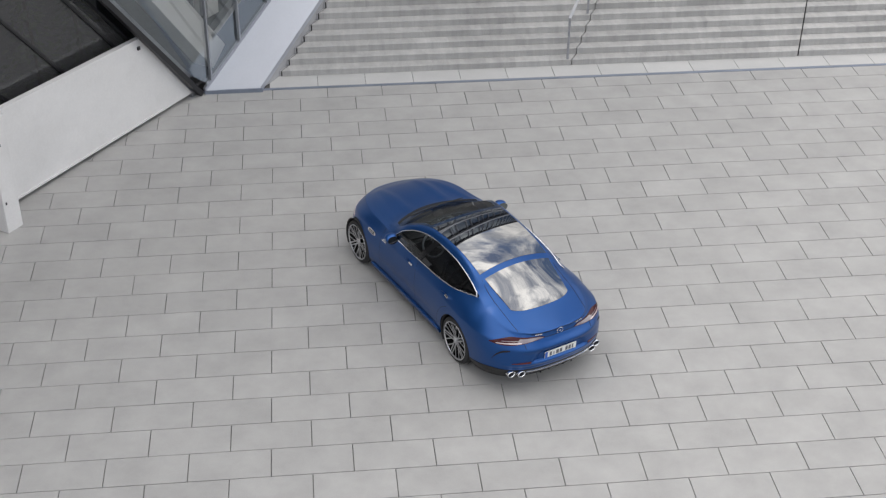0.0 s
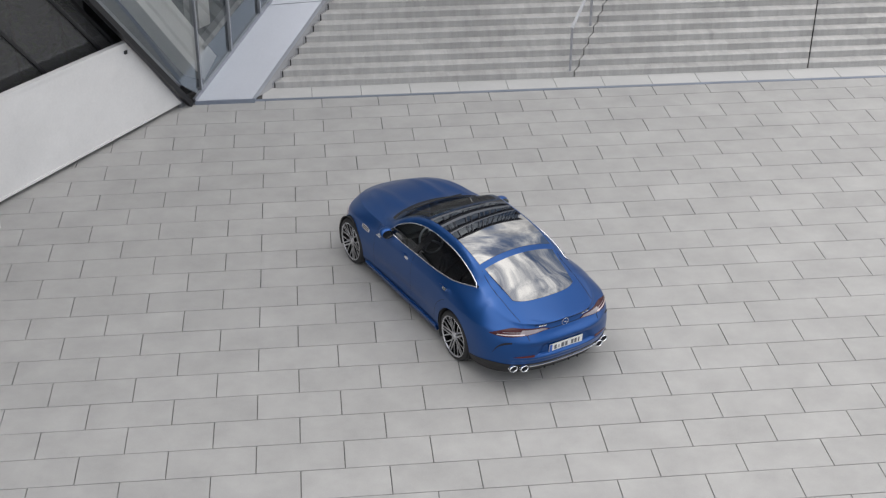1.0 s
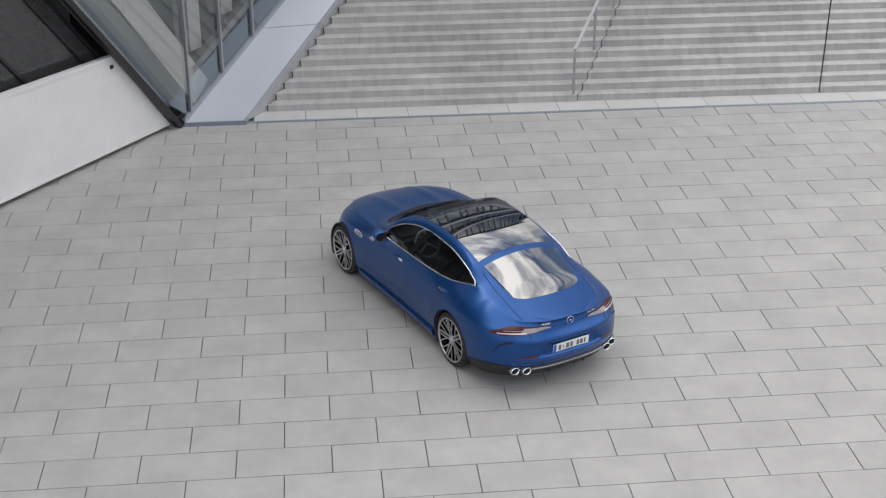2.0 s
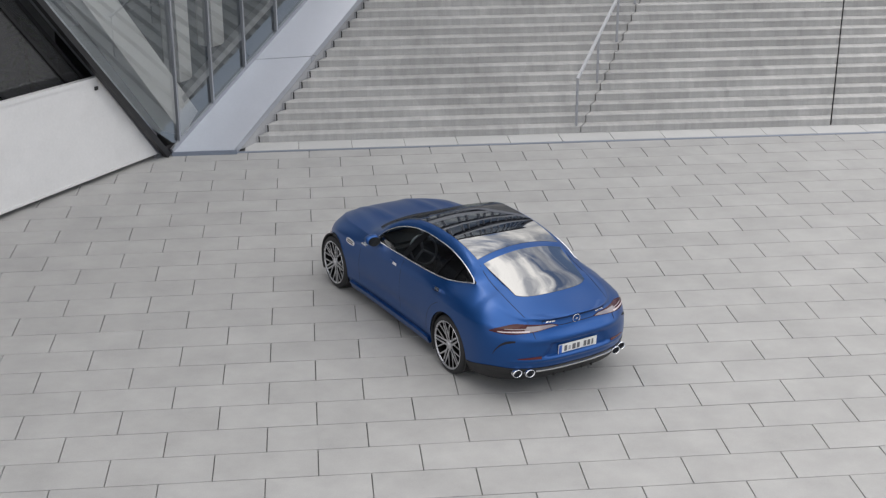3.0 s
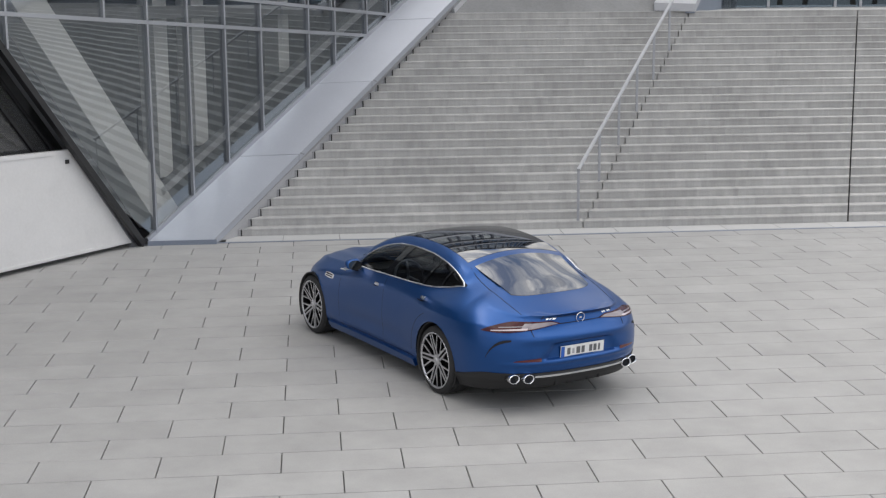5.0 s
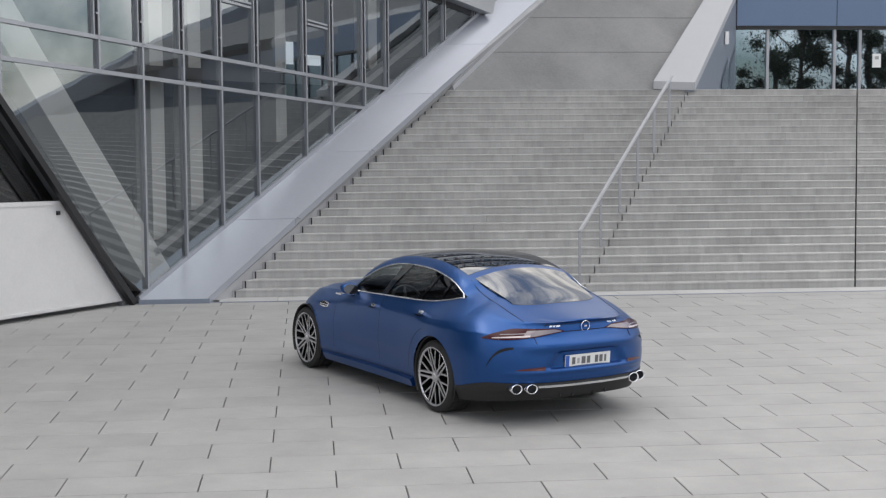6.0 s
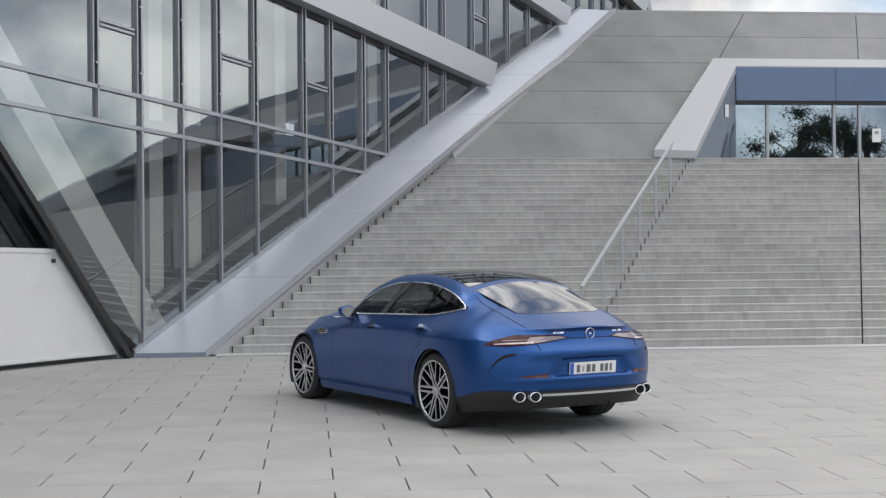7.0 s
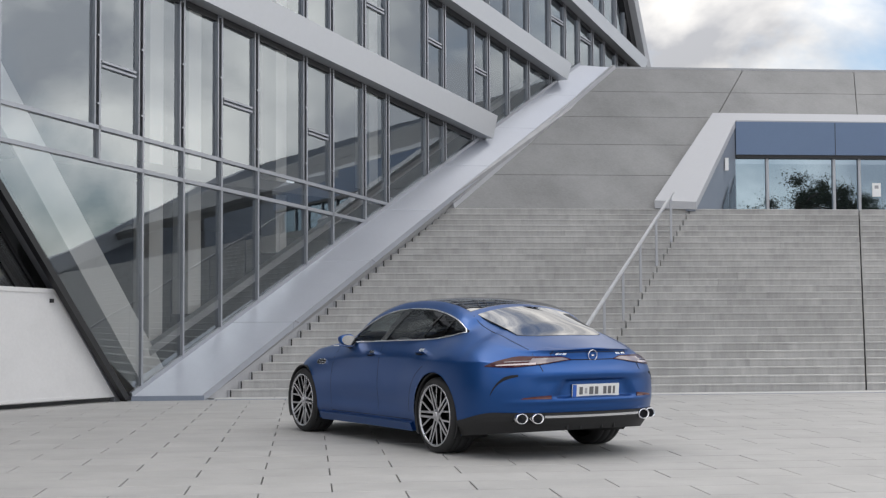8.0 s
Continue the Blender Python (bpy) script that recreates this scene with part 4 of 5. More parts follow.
looks = {"body": (M_PAINT, "satin blue painted bodywork"), "side": (M_CARGLASS, ""), "diffuser": (M_PLASTIC, "black lower bumper and floor")}
names = {"body": "body", "diffuser": "underbody"}
car_parts = {}
for k, bm in skins.items():
    bmesh.ops.remove_doubles(bm, verts=bm.verts, dist=0.0008)
    if k == "side":
        # split the windows of both sides into single panes
        for sg in (1, -1):
            for x0, x1, nm in ((1.13, 1.99, "front_window"), (0.40, 1.13, "rear_door_window"), (-0.2, 0.40, "quarter_window")):
                b2 = bmesh.new()
                for f in bm.faces:
                    c = f.calc_center_median()
                    if c.y * sg > 0 and x0 <= c.x < x1:
                        b2.faces.new([b2.verts.new(v.co) for v in f.verts])
                bmesh.ops.remove_doubles(b2, verts=b2.verts, dist=0.0008)
                part(nm, b2, M_FRONTGLASS if nm == "front_window" else M_CARGLASS, car, "", True)
        bm.free()
        continue
    bmesh.ops.recalc_face_normals(bm, faces=bm.faces)
    if k == "body":
        # the quarter panel flows from the pillar into the haunch without a hollow
        flow = [v for v in bm.verts if -1.02 < v.co.x < 0.35 and abs(v.co.y) > 0.40 and v.co.z > 0.87 and not (v.co.x > -0.12 and v.co.z > c_zt(v.co.x) + 0.02) and not v.is_boundary]
        for _ in range(90):
            bmesh.ops.smooth_vert(bm, verts=flow, factor=0.5, use_axis_x=False, use_axis_y=True, use_axis_z=True)
    bm.normal_update()
    for e in bm.edges:
        if len(e.link_faces) == 2 and e.calc_face_angle(0) > radians(38):
            e.smooth = False
    ob = part(names[k], bm, looks[k][0], car, looks[k][1], True)
    car_parts[k] = ob
body = car_parts["body"]
body_tree = BVHTree.FromPolygons([v.co.copy() for v in body.data.vertices], [tuple(p.vertices) for p in body.data.polygons])


def top_at(x, y):
    """The height of the finished bodywork over a place."""
    hit = body_tree.ray_cast(Vector((x, y, 2.5)), Vector((0, 0, -1)))[0]
    return hit.z if hit is not None else 1.0


def roof_z(x, y):
    """The height of the car's top skin inside the roof rails."""
    g = 1.0
    if x < XA:
        q = min(1.0, max(0.0, (x - c_xr(1.0)) / (XA - c_xr(1.0))))
        g = (1 - (1 - q) ** PR) ** (1 / PR)
    zt = c_zt(x)
    yr, zr, z0 = c_yr(x) * g * 1.022, zt + (max(c_zr(x), zt) - zt) * g ** 3, max(c_z0(x), zt)
    return zr + (z0 - zr) * (1 - min(1.3, (y / yr) ** 2))


def glass_patch(name, x_of, half, nx, ny, label, lift=0.004, mat=None):
    """A pane on the car's top: x_of(t, y) from its rear to its front edge, half(t) its half-width."""
    bm = bmesh.new()
    grid, rim = [], []
    for i in range(nx + 1):
        t = i / nx
        row = []
        for j in range(ny + 1):
            y = half(t) * (2 * j / ny - 1)
            x = x_of(t, y)
            row.append(bm.verts.new((x, y, roof_z(x, y) + lift)))
        grid.append(row)
    for a, b in zip(grid, grid[1:]):
        for j in range(ny):
            bm.faces.new((a[j], a[j + 1], b[j + 1], b[j]))
    edge_ = [e for e in bm.edges if len(e.link_faces) == 1]
    res = bmesh.ops.extrude_edge_only(bm, edges=edge_)
    for v in res["geom"]:
        if isinstance(v, bmesh.types.BMVert):
            v.co.z -= 0.012
    for e in edge_:
        e.smooth = False
    return part(name, bm, mat or M_ROOFGLASS, car, label, True)


def mix_(a, b, t):
    return a + (b - a) * t


glass_patch("windscreen", lambda t, y: mix_(1.30, 2.37 - 0.30 * (y / 0.75) ** 2, t), lambda t: min(c_yr(mix_(1.30, 2.2, t)) * 1.022 - 0.006, 0.72), 26, 24, "dark raked windscreen", mat=M_SCREEN)
glass_patch("glass_roof", lambda t, y: mix_(0.055 - 0.02 * (y / 0.55) ** 2, 1.296, t), lambda t: c_yr(mix_(0.03, 1.296, t)) * 1.022 - 0.012, 26, 22, "dark panoramic glass roof")
glass_patch("rear_window", lambda t, y: mix_(-0.765 + 0.07 * (y / 0.47) ** 2 + 0.05 * (y / 0.47) ** 6, -0.045 - 0.012 * (y / 0.55) ** 2, t), lambda t: 0.475 + 0.06 * t, 24, 28, "large sloping rear window")


def strip(name, us, z_lo, z_hi, mat, parent, sg, out=0.006, nb=3, label="", inset=0.004):
    """A thin raised piece that follows the car's skin: from column to column, between two heights."""
    bm = bmesh.new()
    grid = []
    n = len(us)
    for j, u in enumerate(us):
        t = j / (n - 1)
        lo, hi = z_lo(t), z_hi(t)
        o = out(t) if callable(out) else out
        line = [skin(u, lo, -inset)] + [skin(u, lo + (hi - lo) * b / nb, o) for b in range(nb + 1)] + [skin(u, hi, -inset)]
        grid.append([bm.verts.new((p.x, p.y * sg, p.z)) for p in line])
    for a, b in zip(grid, grid[1:]):
        for k in range(len(a) - 1):
            bm.faces.new((a[k], b[k], b[k + 1], a[k + 1]))
    bm.faces.new(grid[0])
    bm.faces.new(grid[-1][::-1])
    return part(name, bm, mat, parent, label, False)


def span(a, b, n):
    return [a + (b - a) * i / (n - 1) for i in range(n)]


def seam(path, sg, w=0.005, name="seam"):
    """A dark shut line along (column, height) places."""
    bm = bmesh.new()
    pts = [skin(u, z, 0.0012) for u, z in path]
    for p, q in zip(pts, pts[1:]):
        d = (q - p).normalized()
        n = Vector((0, 1, 0)) if abs(p.y) > 0.8 else Vector((-1, 0, 0))
        s = d.cross(n).normalized() * w / 2
        vs = [bm.verts.new((c.x, c.y * sg, c.z)) for c in (p - s, p + s, q + s, q - s)]
        bm.faces.new(vs)
    return part(name, bm, M_SEAM, body)


for sg in (1, -1):
    # doors
    seam([(col_x(2.29 - 0.04 * math.sin(z * 2)), z) for z in span(0.30, 0.97, 12)], sg)
    seam([(col_x(1.19 - 0.05 * (z - 0.6)), z) for z in span(0.30, 1.0, 12)], sg)
    seam([(col_x(0.10 + 0.42 * math.cos(a)), 0.36 + 0.47 * math.sin(a)) for a in span(0.0, 1.25, 12)], sg)
    seam([(col_x(x), 0.285) for x in span(0.50, 2.26, 10)], sg)
    # chrome line round the side windows
    bm = bmesh.new()
    xs_ = span(-0.17, 1.97, 40)
    lowl = [Vector((x, (c_yb(x) * 1.022 + 0.006) * sg, c_zt(x) + 0.004)) for x in xs_]
    upl = [Vector((x, (c_yc(x) * 1.022 + 0.004) * sg, max(c_zc(x), c_zt(x)) - 0.004)) for x in xs_[::-1]]
    tube(bm, lowl + upl[1:-1], 0.0085, 6, True)
    part("window_trim", bm, M_CHROME, car, "chrome window surround", True)
    # dark pillars
    for x0, x1, lean in ((1.14, 1.26, 0.20), (0.44, 0.465, 0.12), (0.135, 0.155, 0.06)):
        bm = bmesh.new()
        a0, a1 = Vector((x0, (c_yb(x0) * 1.022 + 0.012) * sg, c_zt(x0))), Vector((x1, (c_yb(x1) * 1.022 + 0.012) * sg, c_zt(x1)))
        b0, b1 = Vector((x0 - lean, (c_yc(x0 - lean) * 1.022 + 0.010) * sg, c_zc(x0 - lean))), Vector((x1 - lean, (c_yc(x1 - lean) * 1.022 + 0.010) * sg, c_zc(x1 - lean)))
        m0, m1 = (a0 + b0) / 2 + Vector((0, 0.022 * sg, 0)), (a1 + b1) / 2 + Vector((0, 0.022 * sg, 0))
        for q in ((a0, a1, m1, m0), (m0, m1, b1, b0)):
            bm.faces.new([bm.verts.new(p) for p in q])
        bmesh.ops.remove_doubles(bm, verts=bm.verts, dist=0.0005)
        part("pillar", bm, M_PIANO, car)
    # tail lamps: long, pointed outward
    u_in, u_out = col_y(0.27), col_y(0.935)
    us = span(u_in, u_out, 22)
    zl = curve([0, 0.3, 0.7, 1.0], [0.885, 0.845, 0.822, 0.828])
    zh = curve([0, 0.1, 0.6, 0.85, 1.0], [0.893, 0.918, 0.918, 0.875, 0.834])
    lamp = strip("tail_lamp", us, zl, zh, M_LAMP, car, sg, 0.007, 5, "smoked red tail lamp")
    # pale inner end, then two slim light guides running out into the red
    at = lambda t: u_in + (u_out - u_in) * t
    lens_t = span(0.015, 0.42, 14)
    strip("inner_lens", [at(t) for t in lens_t], lambda t: zl(0.015 + 0.405 * t) + 0.006, lambda t: zh(0.015 + 0.405 * t) - 0.007 - 0.012 * t, M_LENS, lamp, sg, 0.0085, 3, "pale clear inner lens")
    strip("lamp_strip", [at(t) for t in span(0.34, 0.84, 14)], lambda t: 0.846 - 0.012 * t, lambda t: 0.862 - 0.020 * t, M_LAMPCLEAR, lamp, sg, 0.0095, 2, "clear light guide")
    strip("lamp_strip", [at(t) for t in span(0.40, 0.74, 12)], lambda t: 0.873 - 0.010 * t, lambda t: 0.881 - 0.012 * t, M_LENS, lamp, sg, 0.0095, 2)
    # red reflector low in the bumper, and the dark air slit at its corner
    strip("reflector", span(col_y(0.475), col_y(0.72), 10), lambda t: 0.545, lambda t: 0.549 + 0.030 * (1 - t) ** 0.6, M_REFLECT, car, sg, 0.005, 2, "red bumper reflector")
    slit = lambda t: 0.762 - 0.012 * t - 0.165 * t ** 3.0
    strip("bumper_slit", span(col_y(0.745), col_y(0.905), 18), lambda t: slit(t) - 0.008 - 0.022 * math.sin(math.pi * min(1.0, 0.15 + 0.8 * t)), slit, M_SEAM, car, sg, 0.003, 2, "black curved air slit")
    # fender vent
    u0, u1 = col_x(2.42), col_x(2.66) if col_x(2.66) < NE + n_mid else NE + n_mid
    vent = strip("fender_vent", span(u0, u1, 8), lambda t: 0.765 + 0.012 * abs(2 * t - 1) ** 3, lambda t: 0.825 - 0.012 * abs(2 * t - 1) ** 3, M_CHROME, car, sg, 0.010, 2, "chrome framed side vent")
    strip("vent_gap", span(u0 + 1.2, u1 - 0.8, 6), lambda t: 0.779, lambda t: 0.790, M_SEAM, vent, sg, 0.0115, 1)
    strip("vent_gap", span(u0 + 1.2, u1 - 0.8, 6), lambda t: 0.801, lambda t: 0.812, M_SEAM, vent, sg, 0.0115, 1)
    # door handles
    for hx, hz in ((1.36, 0.905), (0.335, 0.935)):
        hd = strip("door_handle", span(col_x(hx - 0.11), col_x(hx + 0.11), 9), lambda t, z=hz: z - 0.013 + 0.012 * abs(2 * t - 1) ** 3, lambda t, z=hz: z + 0.017 - 0.012 * abs(2 * t - 1) ** 3, M_PAINT, car, sg, 0.032, 3)
        strip("handle_trim", span(col_x(hx - 0.115), col_x(hx - 0.02), 5), lambda t, z=hz: z - 0.006, lambda t, z=hz: z + 0.020, M_CHROME, hd, sg, 0.036, 2, "chrome handle tip")
        strip("handle_cup", span(col_x(hx - 0.06), col_x(hx + 0.10), 7), lambda t, z=hz: z - 0.026 + 0.012 * abs(2 * t - 1) ** 2, lambda t, z=hz: z - 0.012, M_SEAM, hd, sg, 0.0025, 1)
    # sill blade
    strip("side_sill", span(col_x(0.48), col_x(2.52), 24), lambda t: 0.185, lambda t: 0.265, M_PAINT, car, sg, 0.035, 4, "blue side sill blade")
    # headlamps and front intakes
    f0 = NE + n_mid + 4
    strip("headlamp", span(f0 + 9, f0 + 24, 10), lambda t: 0.645 - 0.03 * t, lambda t: 0.69 - 0.015 * t, M_LAMPCLEAR, car, sg, 0.006, 3, "slim clear headlamp")

# front grille
bm = bmesh.new()
block(bm, 3.74, 3.84, -0.30, 0.30, 0.36, 0.60)
part("grille", bm, M_SEAM, car)

# wheel arches, wheels
for cx, cz, r in WHEELS:
    for sg in (1, -1):
        bm = bmesh.new()
        rings = []
        n = 36
        for y, rr in ((0.972, r + 0.002), (0.980, r - 0.010), (0.95, r - 0.014), (0.62, r - 0.012)):
            rings.append([bm.verts.new((cx + rr * math.cos(a), y * sg, max(0.16, cz + rr * math.sin(a)))) for a in span(-0.55, math.pi + 0.55, n)])
        for a, b in zip(rings, rings[1:]):
            for k in range(n - 1):
                bm.faces.new((a[k], a[k + 1], b[k + 1], b[k]))
        bm.faces.new(rings[-1])
        part("wheel_house", bm, M_PLASTIC, car, "", True)


def lathe(prof, n=48, y_sign=1):
    """Turns (radius, depth) pairs round the axle."""
    bm = bmesh.new()
    rings = [[bm.verts.new((r * math.cos(2 * math.pi * k / n), y, r * math.sin(2 * math.pi * k / n))) for k in range(n)] for r, y in prof]
    for a, b in zip(rings, rings[1:]):
        for k in range(n):
            bm.faces.new((a[k], a[(k + 1) % n], b[(k + 1) % n], b[k]))
    return bm


def build_wheel(m):
    wheel = empty("wheel")
    wheel.parent = car
    wheel.matrix_parent_inverse = Matrix()
    wheel.matrix_basis = m
    wheel["label"] = "multi-spoke alloy wheel with low tyre"
    part("tyre", lathe([(0.286, 0.004), (0.298, 0.004), (0.322, 0.0), (0.342, -0.008), (0.355, -0.03), (0.3545, -0.06), (0.348, -0.064), (0.3545, -0.068), (0.355, -0.12), (0.348, -0.124), (0.355, -0.128), (0.355, -0.20), (0.348, -0.204), (0.3545, -0.208), (0.352, -0.25), (0.33, -0.28), (0.28, -0.28)]), M_TYRE, wheel, "", True)
    part("rim", lathe([(0.291, 0.004), (0.296, -0.002), (0.290, 0.009), (0.281, 0.007), (0.274, -0.004)]), M_RIM, wheel, "", True)
    part("brake_disc", lathe([(0.03, -0.115), (0.19, -0.115), (0.19, -0.14), (0.03, -0.14)]), M_DISC, wheel)
    part("wheel_barrel", lathe([(0.2745, -0.003), (0.268, -0.05), (0.262, -0.16), (0.03, -0.16)]), M_RIMDARK, wheel)
    part("hub", lathe([(0.0, 0.0), (0.030, 0.0), (0.034, -0.006), (0.058, -0.014), (0.062, -0.05), (0.0, -0.05)], 24), M_RIM, wheel)
    for k in range(5):
        a = 2 * math.pi * k / 5
        for a0, a1, r0, r1, w0, w1 in ((0.50, 0.075, 0.050, 0.277, 0.0125, 0.010), (-0.50, -0.075, 0.050, 0.277, 0.0125, 0.010),
                                       (0.26, 0.46, 0.115, 0.277, 0.0095, 0.008), (-0.26, -0.46, 0.115, 0.277, 0.0095, 0.008)):
            p0 = Vector((r0 * math.cos(a + a0), -0.022 + 0.08 * (r0 - 0.04), r0 * math.sin(a + a0)))
            p1 = Vector((r1 * math.cos(a + a1), 0.002, r1 * math.sin(a + a1)))
            d = (p1 - p0).normalized()
            s = d.cross(Vector((0, 1, 0))).normalized()
            for top, bot, f, mat in ((0.0, -0.006, 0.9, M_RIM), (-0.0062, -0.05, 1.05, M_RIMDARK)):
                bm = bmesh.new()
                hi_, lo_ = Vector((0, top, 0)), Vector((0, bot, 0))
                hexa(bm, [p0 - s * w0 * f + lo_, p1 - s * w1 * f + lo_, p1 + s * w1 * f + lo_, p0 + s * w0 * f + lo_, p0 - s * w0 * f + hi_, p1 - s * w1 * f + hi_, p1 + s * w1 * f + hi_, p0 + s * w0 * f + hi_])
                part("spoke", bm, mat, wheel)
    bm = bmesh.new()
    block(bm, 0.10, 0.20, -0.17, -0.085, -0.09, 0.09)
    bmesh.ops.bevel(bm, geom=bm.edges[:], offset=0.02, segments=2, affect="EDGES")
    part("brake_caliper", bm, M_RIMDARK, wheel)
    return wheel


for cx, cz, r in WHEELS:
    for sg in (1, -1):
        build_wheel(Matrix.Translation((cx, 0.982 * sg, 0.355)) @ (Matrix.Rotation(math.pi, 4, "Z") if sg < 0 else Matrix.Rotation(0.2 * cx, 4, "Y")))

# tail: lid edge, plate, badges, exhausts
for sg in (1, -1):
    # shut lines of the lid: over the bumper between the lamps, up past them and along the window
    seam([(u, 0.886) for u in span(0.0, col_y(0.275), 10)], sg, 0.010)
    seam([(col_y(0.515 + 0.03 * t), 0.928 + 0.042 * t) for t in span(0, 1, 6)], sg, 0.007)
    bm = bmesh.new()
    line = []
    for t in span(0, 1, 12):
        x = mix_(-1.15, -0.05, t)
        y = mix_(0.535, 0.575, t) + 0.03 * math.sin(math.pi * t)
        line.append((x, y * sg, top_at(x, y * sg) - 0.001))
    tube(bm, line, 0.004, 6)
    part("seam", bm, M_SEAM, body)
    # no shut line: a dark line painted for the shade under the lid-edge crease
    seam([(u, 0.957 - 0.012 * (u / col_y(0.545)) ** 2) for u in span(0.0, col_y(0.545), 14)], sg, 0.006)
    us_d = span(0.0, col_x(-0.385), 34)
    strip("rear_diffuser", us_d, lambda t: c_zs(skin(us_d[0] + (us_d[-1] - us_d[0]) * t, 0.3).x) + 0.001, lambda t: 0.425 - 0.10 * max(0.0, (t - 0.62) / 0.38) ** 1.6, M_PLASTIC, car, sg, 0.008, 5, "black rear bumper skirt", 0.0)
    strip("chrome_strip", span(0.0, col_y(0.53), 10), lambda t: 0.386, lambda t: 0.408, M_CHROME, car, sg, 0.024, 2, "chrome strip over the diffuser")
    for y in (0.590, 0.715):
        c = skin(col_y(y), 0.385)
        tip = empty("exhaust_tip")
        tip.parent = car
        tip["label"] = "round chrome exhaust tip"
        tip.matrix_basis = Matrix.Translation((c.x - 0.025, y * sg, 0.375)) @ Matrix.Rotation(math.pi / 2, 4, "Z") @ Matrix.Diagonal((1.16, 1.0, 0.88, 1.0))
        ring = lathe([(0.044, -0.10), (0.048, -0.10), (0.053, 0.012), (0.050, 0.024), (0.0455, 0.022), (0.043, 0.0), (0.043, -0.08)], 28)
        part("tip_ring", ring, M_CHROME, tip, "", True)
        part("tip_bore", lathe([(0.0, -0.02), (0.0435, -0.02), (0.0435, -0.03)], 24), M_SEAM, tip)
    for y in (0.12, 0.26):
        bm = soft_box(-1.13, -0.95, y * sg - 0.008, y * sg + 0.008, 0.262, 0.33, 0.004)
        part("diffuser_fin", bm, M_PLASTIC, car)
PX = skin(0.0, 0.61).x - 0.012
plate = part("licence_plate", soft_box(PX, PX + 0.010, -0.26, 0.26, 0.555, 0.669, 0.003), M_PLATE, car, "white plate with a blue field and dark bars")
plate_bits = [(0.216, 0.257, 0.558, 0.666, M_PLATEBLUE)]
for y, w in ((0.165, 0.018), (0.052, 0.022), (-0.006, 0.018), (-0.098, 0.018), (-0.150, 0.018), (-0.200, 0.011)):
    plate_bits.append((y - w, y + w, 0.578, 0.646, M_PLATEINK))
plate_bits.append((0.098, 0.124, 0.585, 0.635, M_KERB))
for y0, y1, z0, z1, mat in plate_bits:
    bm = bmesh.new()
    block(bm, PX - 0.0025, PX + 0.002, y0, y1, z0, z1)
    part("plate_mark", bm, mat, plate)
plate.matrix_basis = Matrix.Translation((PX, 0, 0.61)) @ Matrix.Rotation(radians(-5), 4, "Y") @ Matrix.Translation((-PX, 0, -0.61))
# round emblem and lettering bars on the lid
bm = bmesh.new()
ec = skin(0.0, 0.922, 0.010)
tube(bm, [(ec.x - 0.002 - 0.012 * math.sin(a) * 0.3, 0.048 * math.cos(a), ec.z + 0.048 * math.sin(a)) for a in [2 * math.pi * k / 24 for k in range(24)]], 0.004, 6, True)
bar(bm, (ec.x - 0.003, -0.014, ec.z), (ec.x - 0.003, 0.014, ec.z), 0.014, 0.006, up=(1, 0, 0))
part("emblem", bm, M_CHROME, car, "round chrome emblem")
for y0, y1 in ((0.47, 0.44), (0.43, 0.40), (0.39, 0.345)):
    strip("badge_bar", span(col_y(y1), col_y(y0), 3), lambda t: 0.930, lambda t: 0.947, M_CHROME, car, 1, 0.006, 1)
for y0, y1 in ((0.50, 0.475), (0.465, 0.44), (0.41, 0.385), (0.375, 0.35)):
    strip("badge_bar", span(col_y(y1), col_y(y0), 3), lambda t: 0.930, lambda t: 0.947, M_CHROME, car, -1, 0.006, 1)

# mirrors
for sg in (1, -1):
    bm = bmesh.new()
    bmesh.ops.create_uvsphere(bm, u_segments=20, v_segments=12, radius=1.0)
    for v in bm.verts:
        x, y, z = v.co
        x, y, z = x, math.copysign(abs(y) ** 0.7, y), math.copysign(abs(z) ** 0.65, z)
        x = x * 0.06 if x < 0 else x * 0.09
        if x < -0.055:
            x = -0.055
        v.co = (1.875 + x + 0.02 * z, (0.975 + y * 0.090) * sg, 1.04 + z * (0.060 - 0.012 * y))
    mir = part("door_mirror", bm, M_PAINT, car, "blue door mirror", True)
    bm = bmesh.new()
    bar(bm, (1.93, 0.86 * sg, 0.955), (1.93, 0.97 * sg, 0.985), 0.09, 0.03)
    part("mirror_arm", bm, M_PLASTIC, mir)
    bm = bmesh.new()
    bmesh.ops.create_circle(bm, cap_ends=True, radius=1.0, segments=24)
    for v in bm.verts:
        v.co = (1.815 + 0.02 * v.co.y, (0.975 + v.co.x * 0.083) * sg, 1.037 + v.co.y * 0.054)
    part("mirror_glass", bm, M_MIRROR, mir)
    bm = bmesh.new()
    bar(bm, (1.93, 0.90 * sg, 0.972), (1.93, 1.07 * sg, 0.982), 0.13, 0.012)
    part("mirror_strip", bm, M_CHROME, mir)

# cowl, wiper, cabin
bm = bmesh.new()
rows_ = []
for y in span(-0.70, 0.70, 21):
    xb = 2.38 - 0.30 * (y / 0.75) ** 2
    z = c_zr(xb) + (c_z0(xb) - c_zr(xb)) * (1 - min(1, (y / c_yr(xb)) ** 2))
    rows_.append([bm.verts.new((xb - 0.02, y, z + 0.006)), bm.verts.new((xb + 0.05, y, z + 0.004))])
for a, b in zip(rows_, rows_[1:]):
    bm.faces.new((a[0], a[1], b[1], b[0]))
part("cowl", bm, M_SEAM, car)
bm = bmesh.new()
tube(bm, [(2.33, -0.55, 1.055), (2.30, -0.1, 1.085), (2.20, 0.45, 1.105)], 0.008, 6)
part("wiper", bm, M_PLASTIC, car)
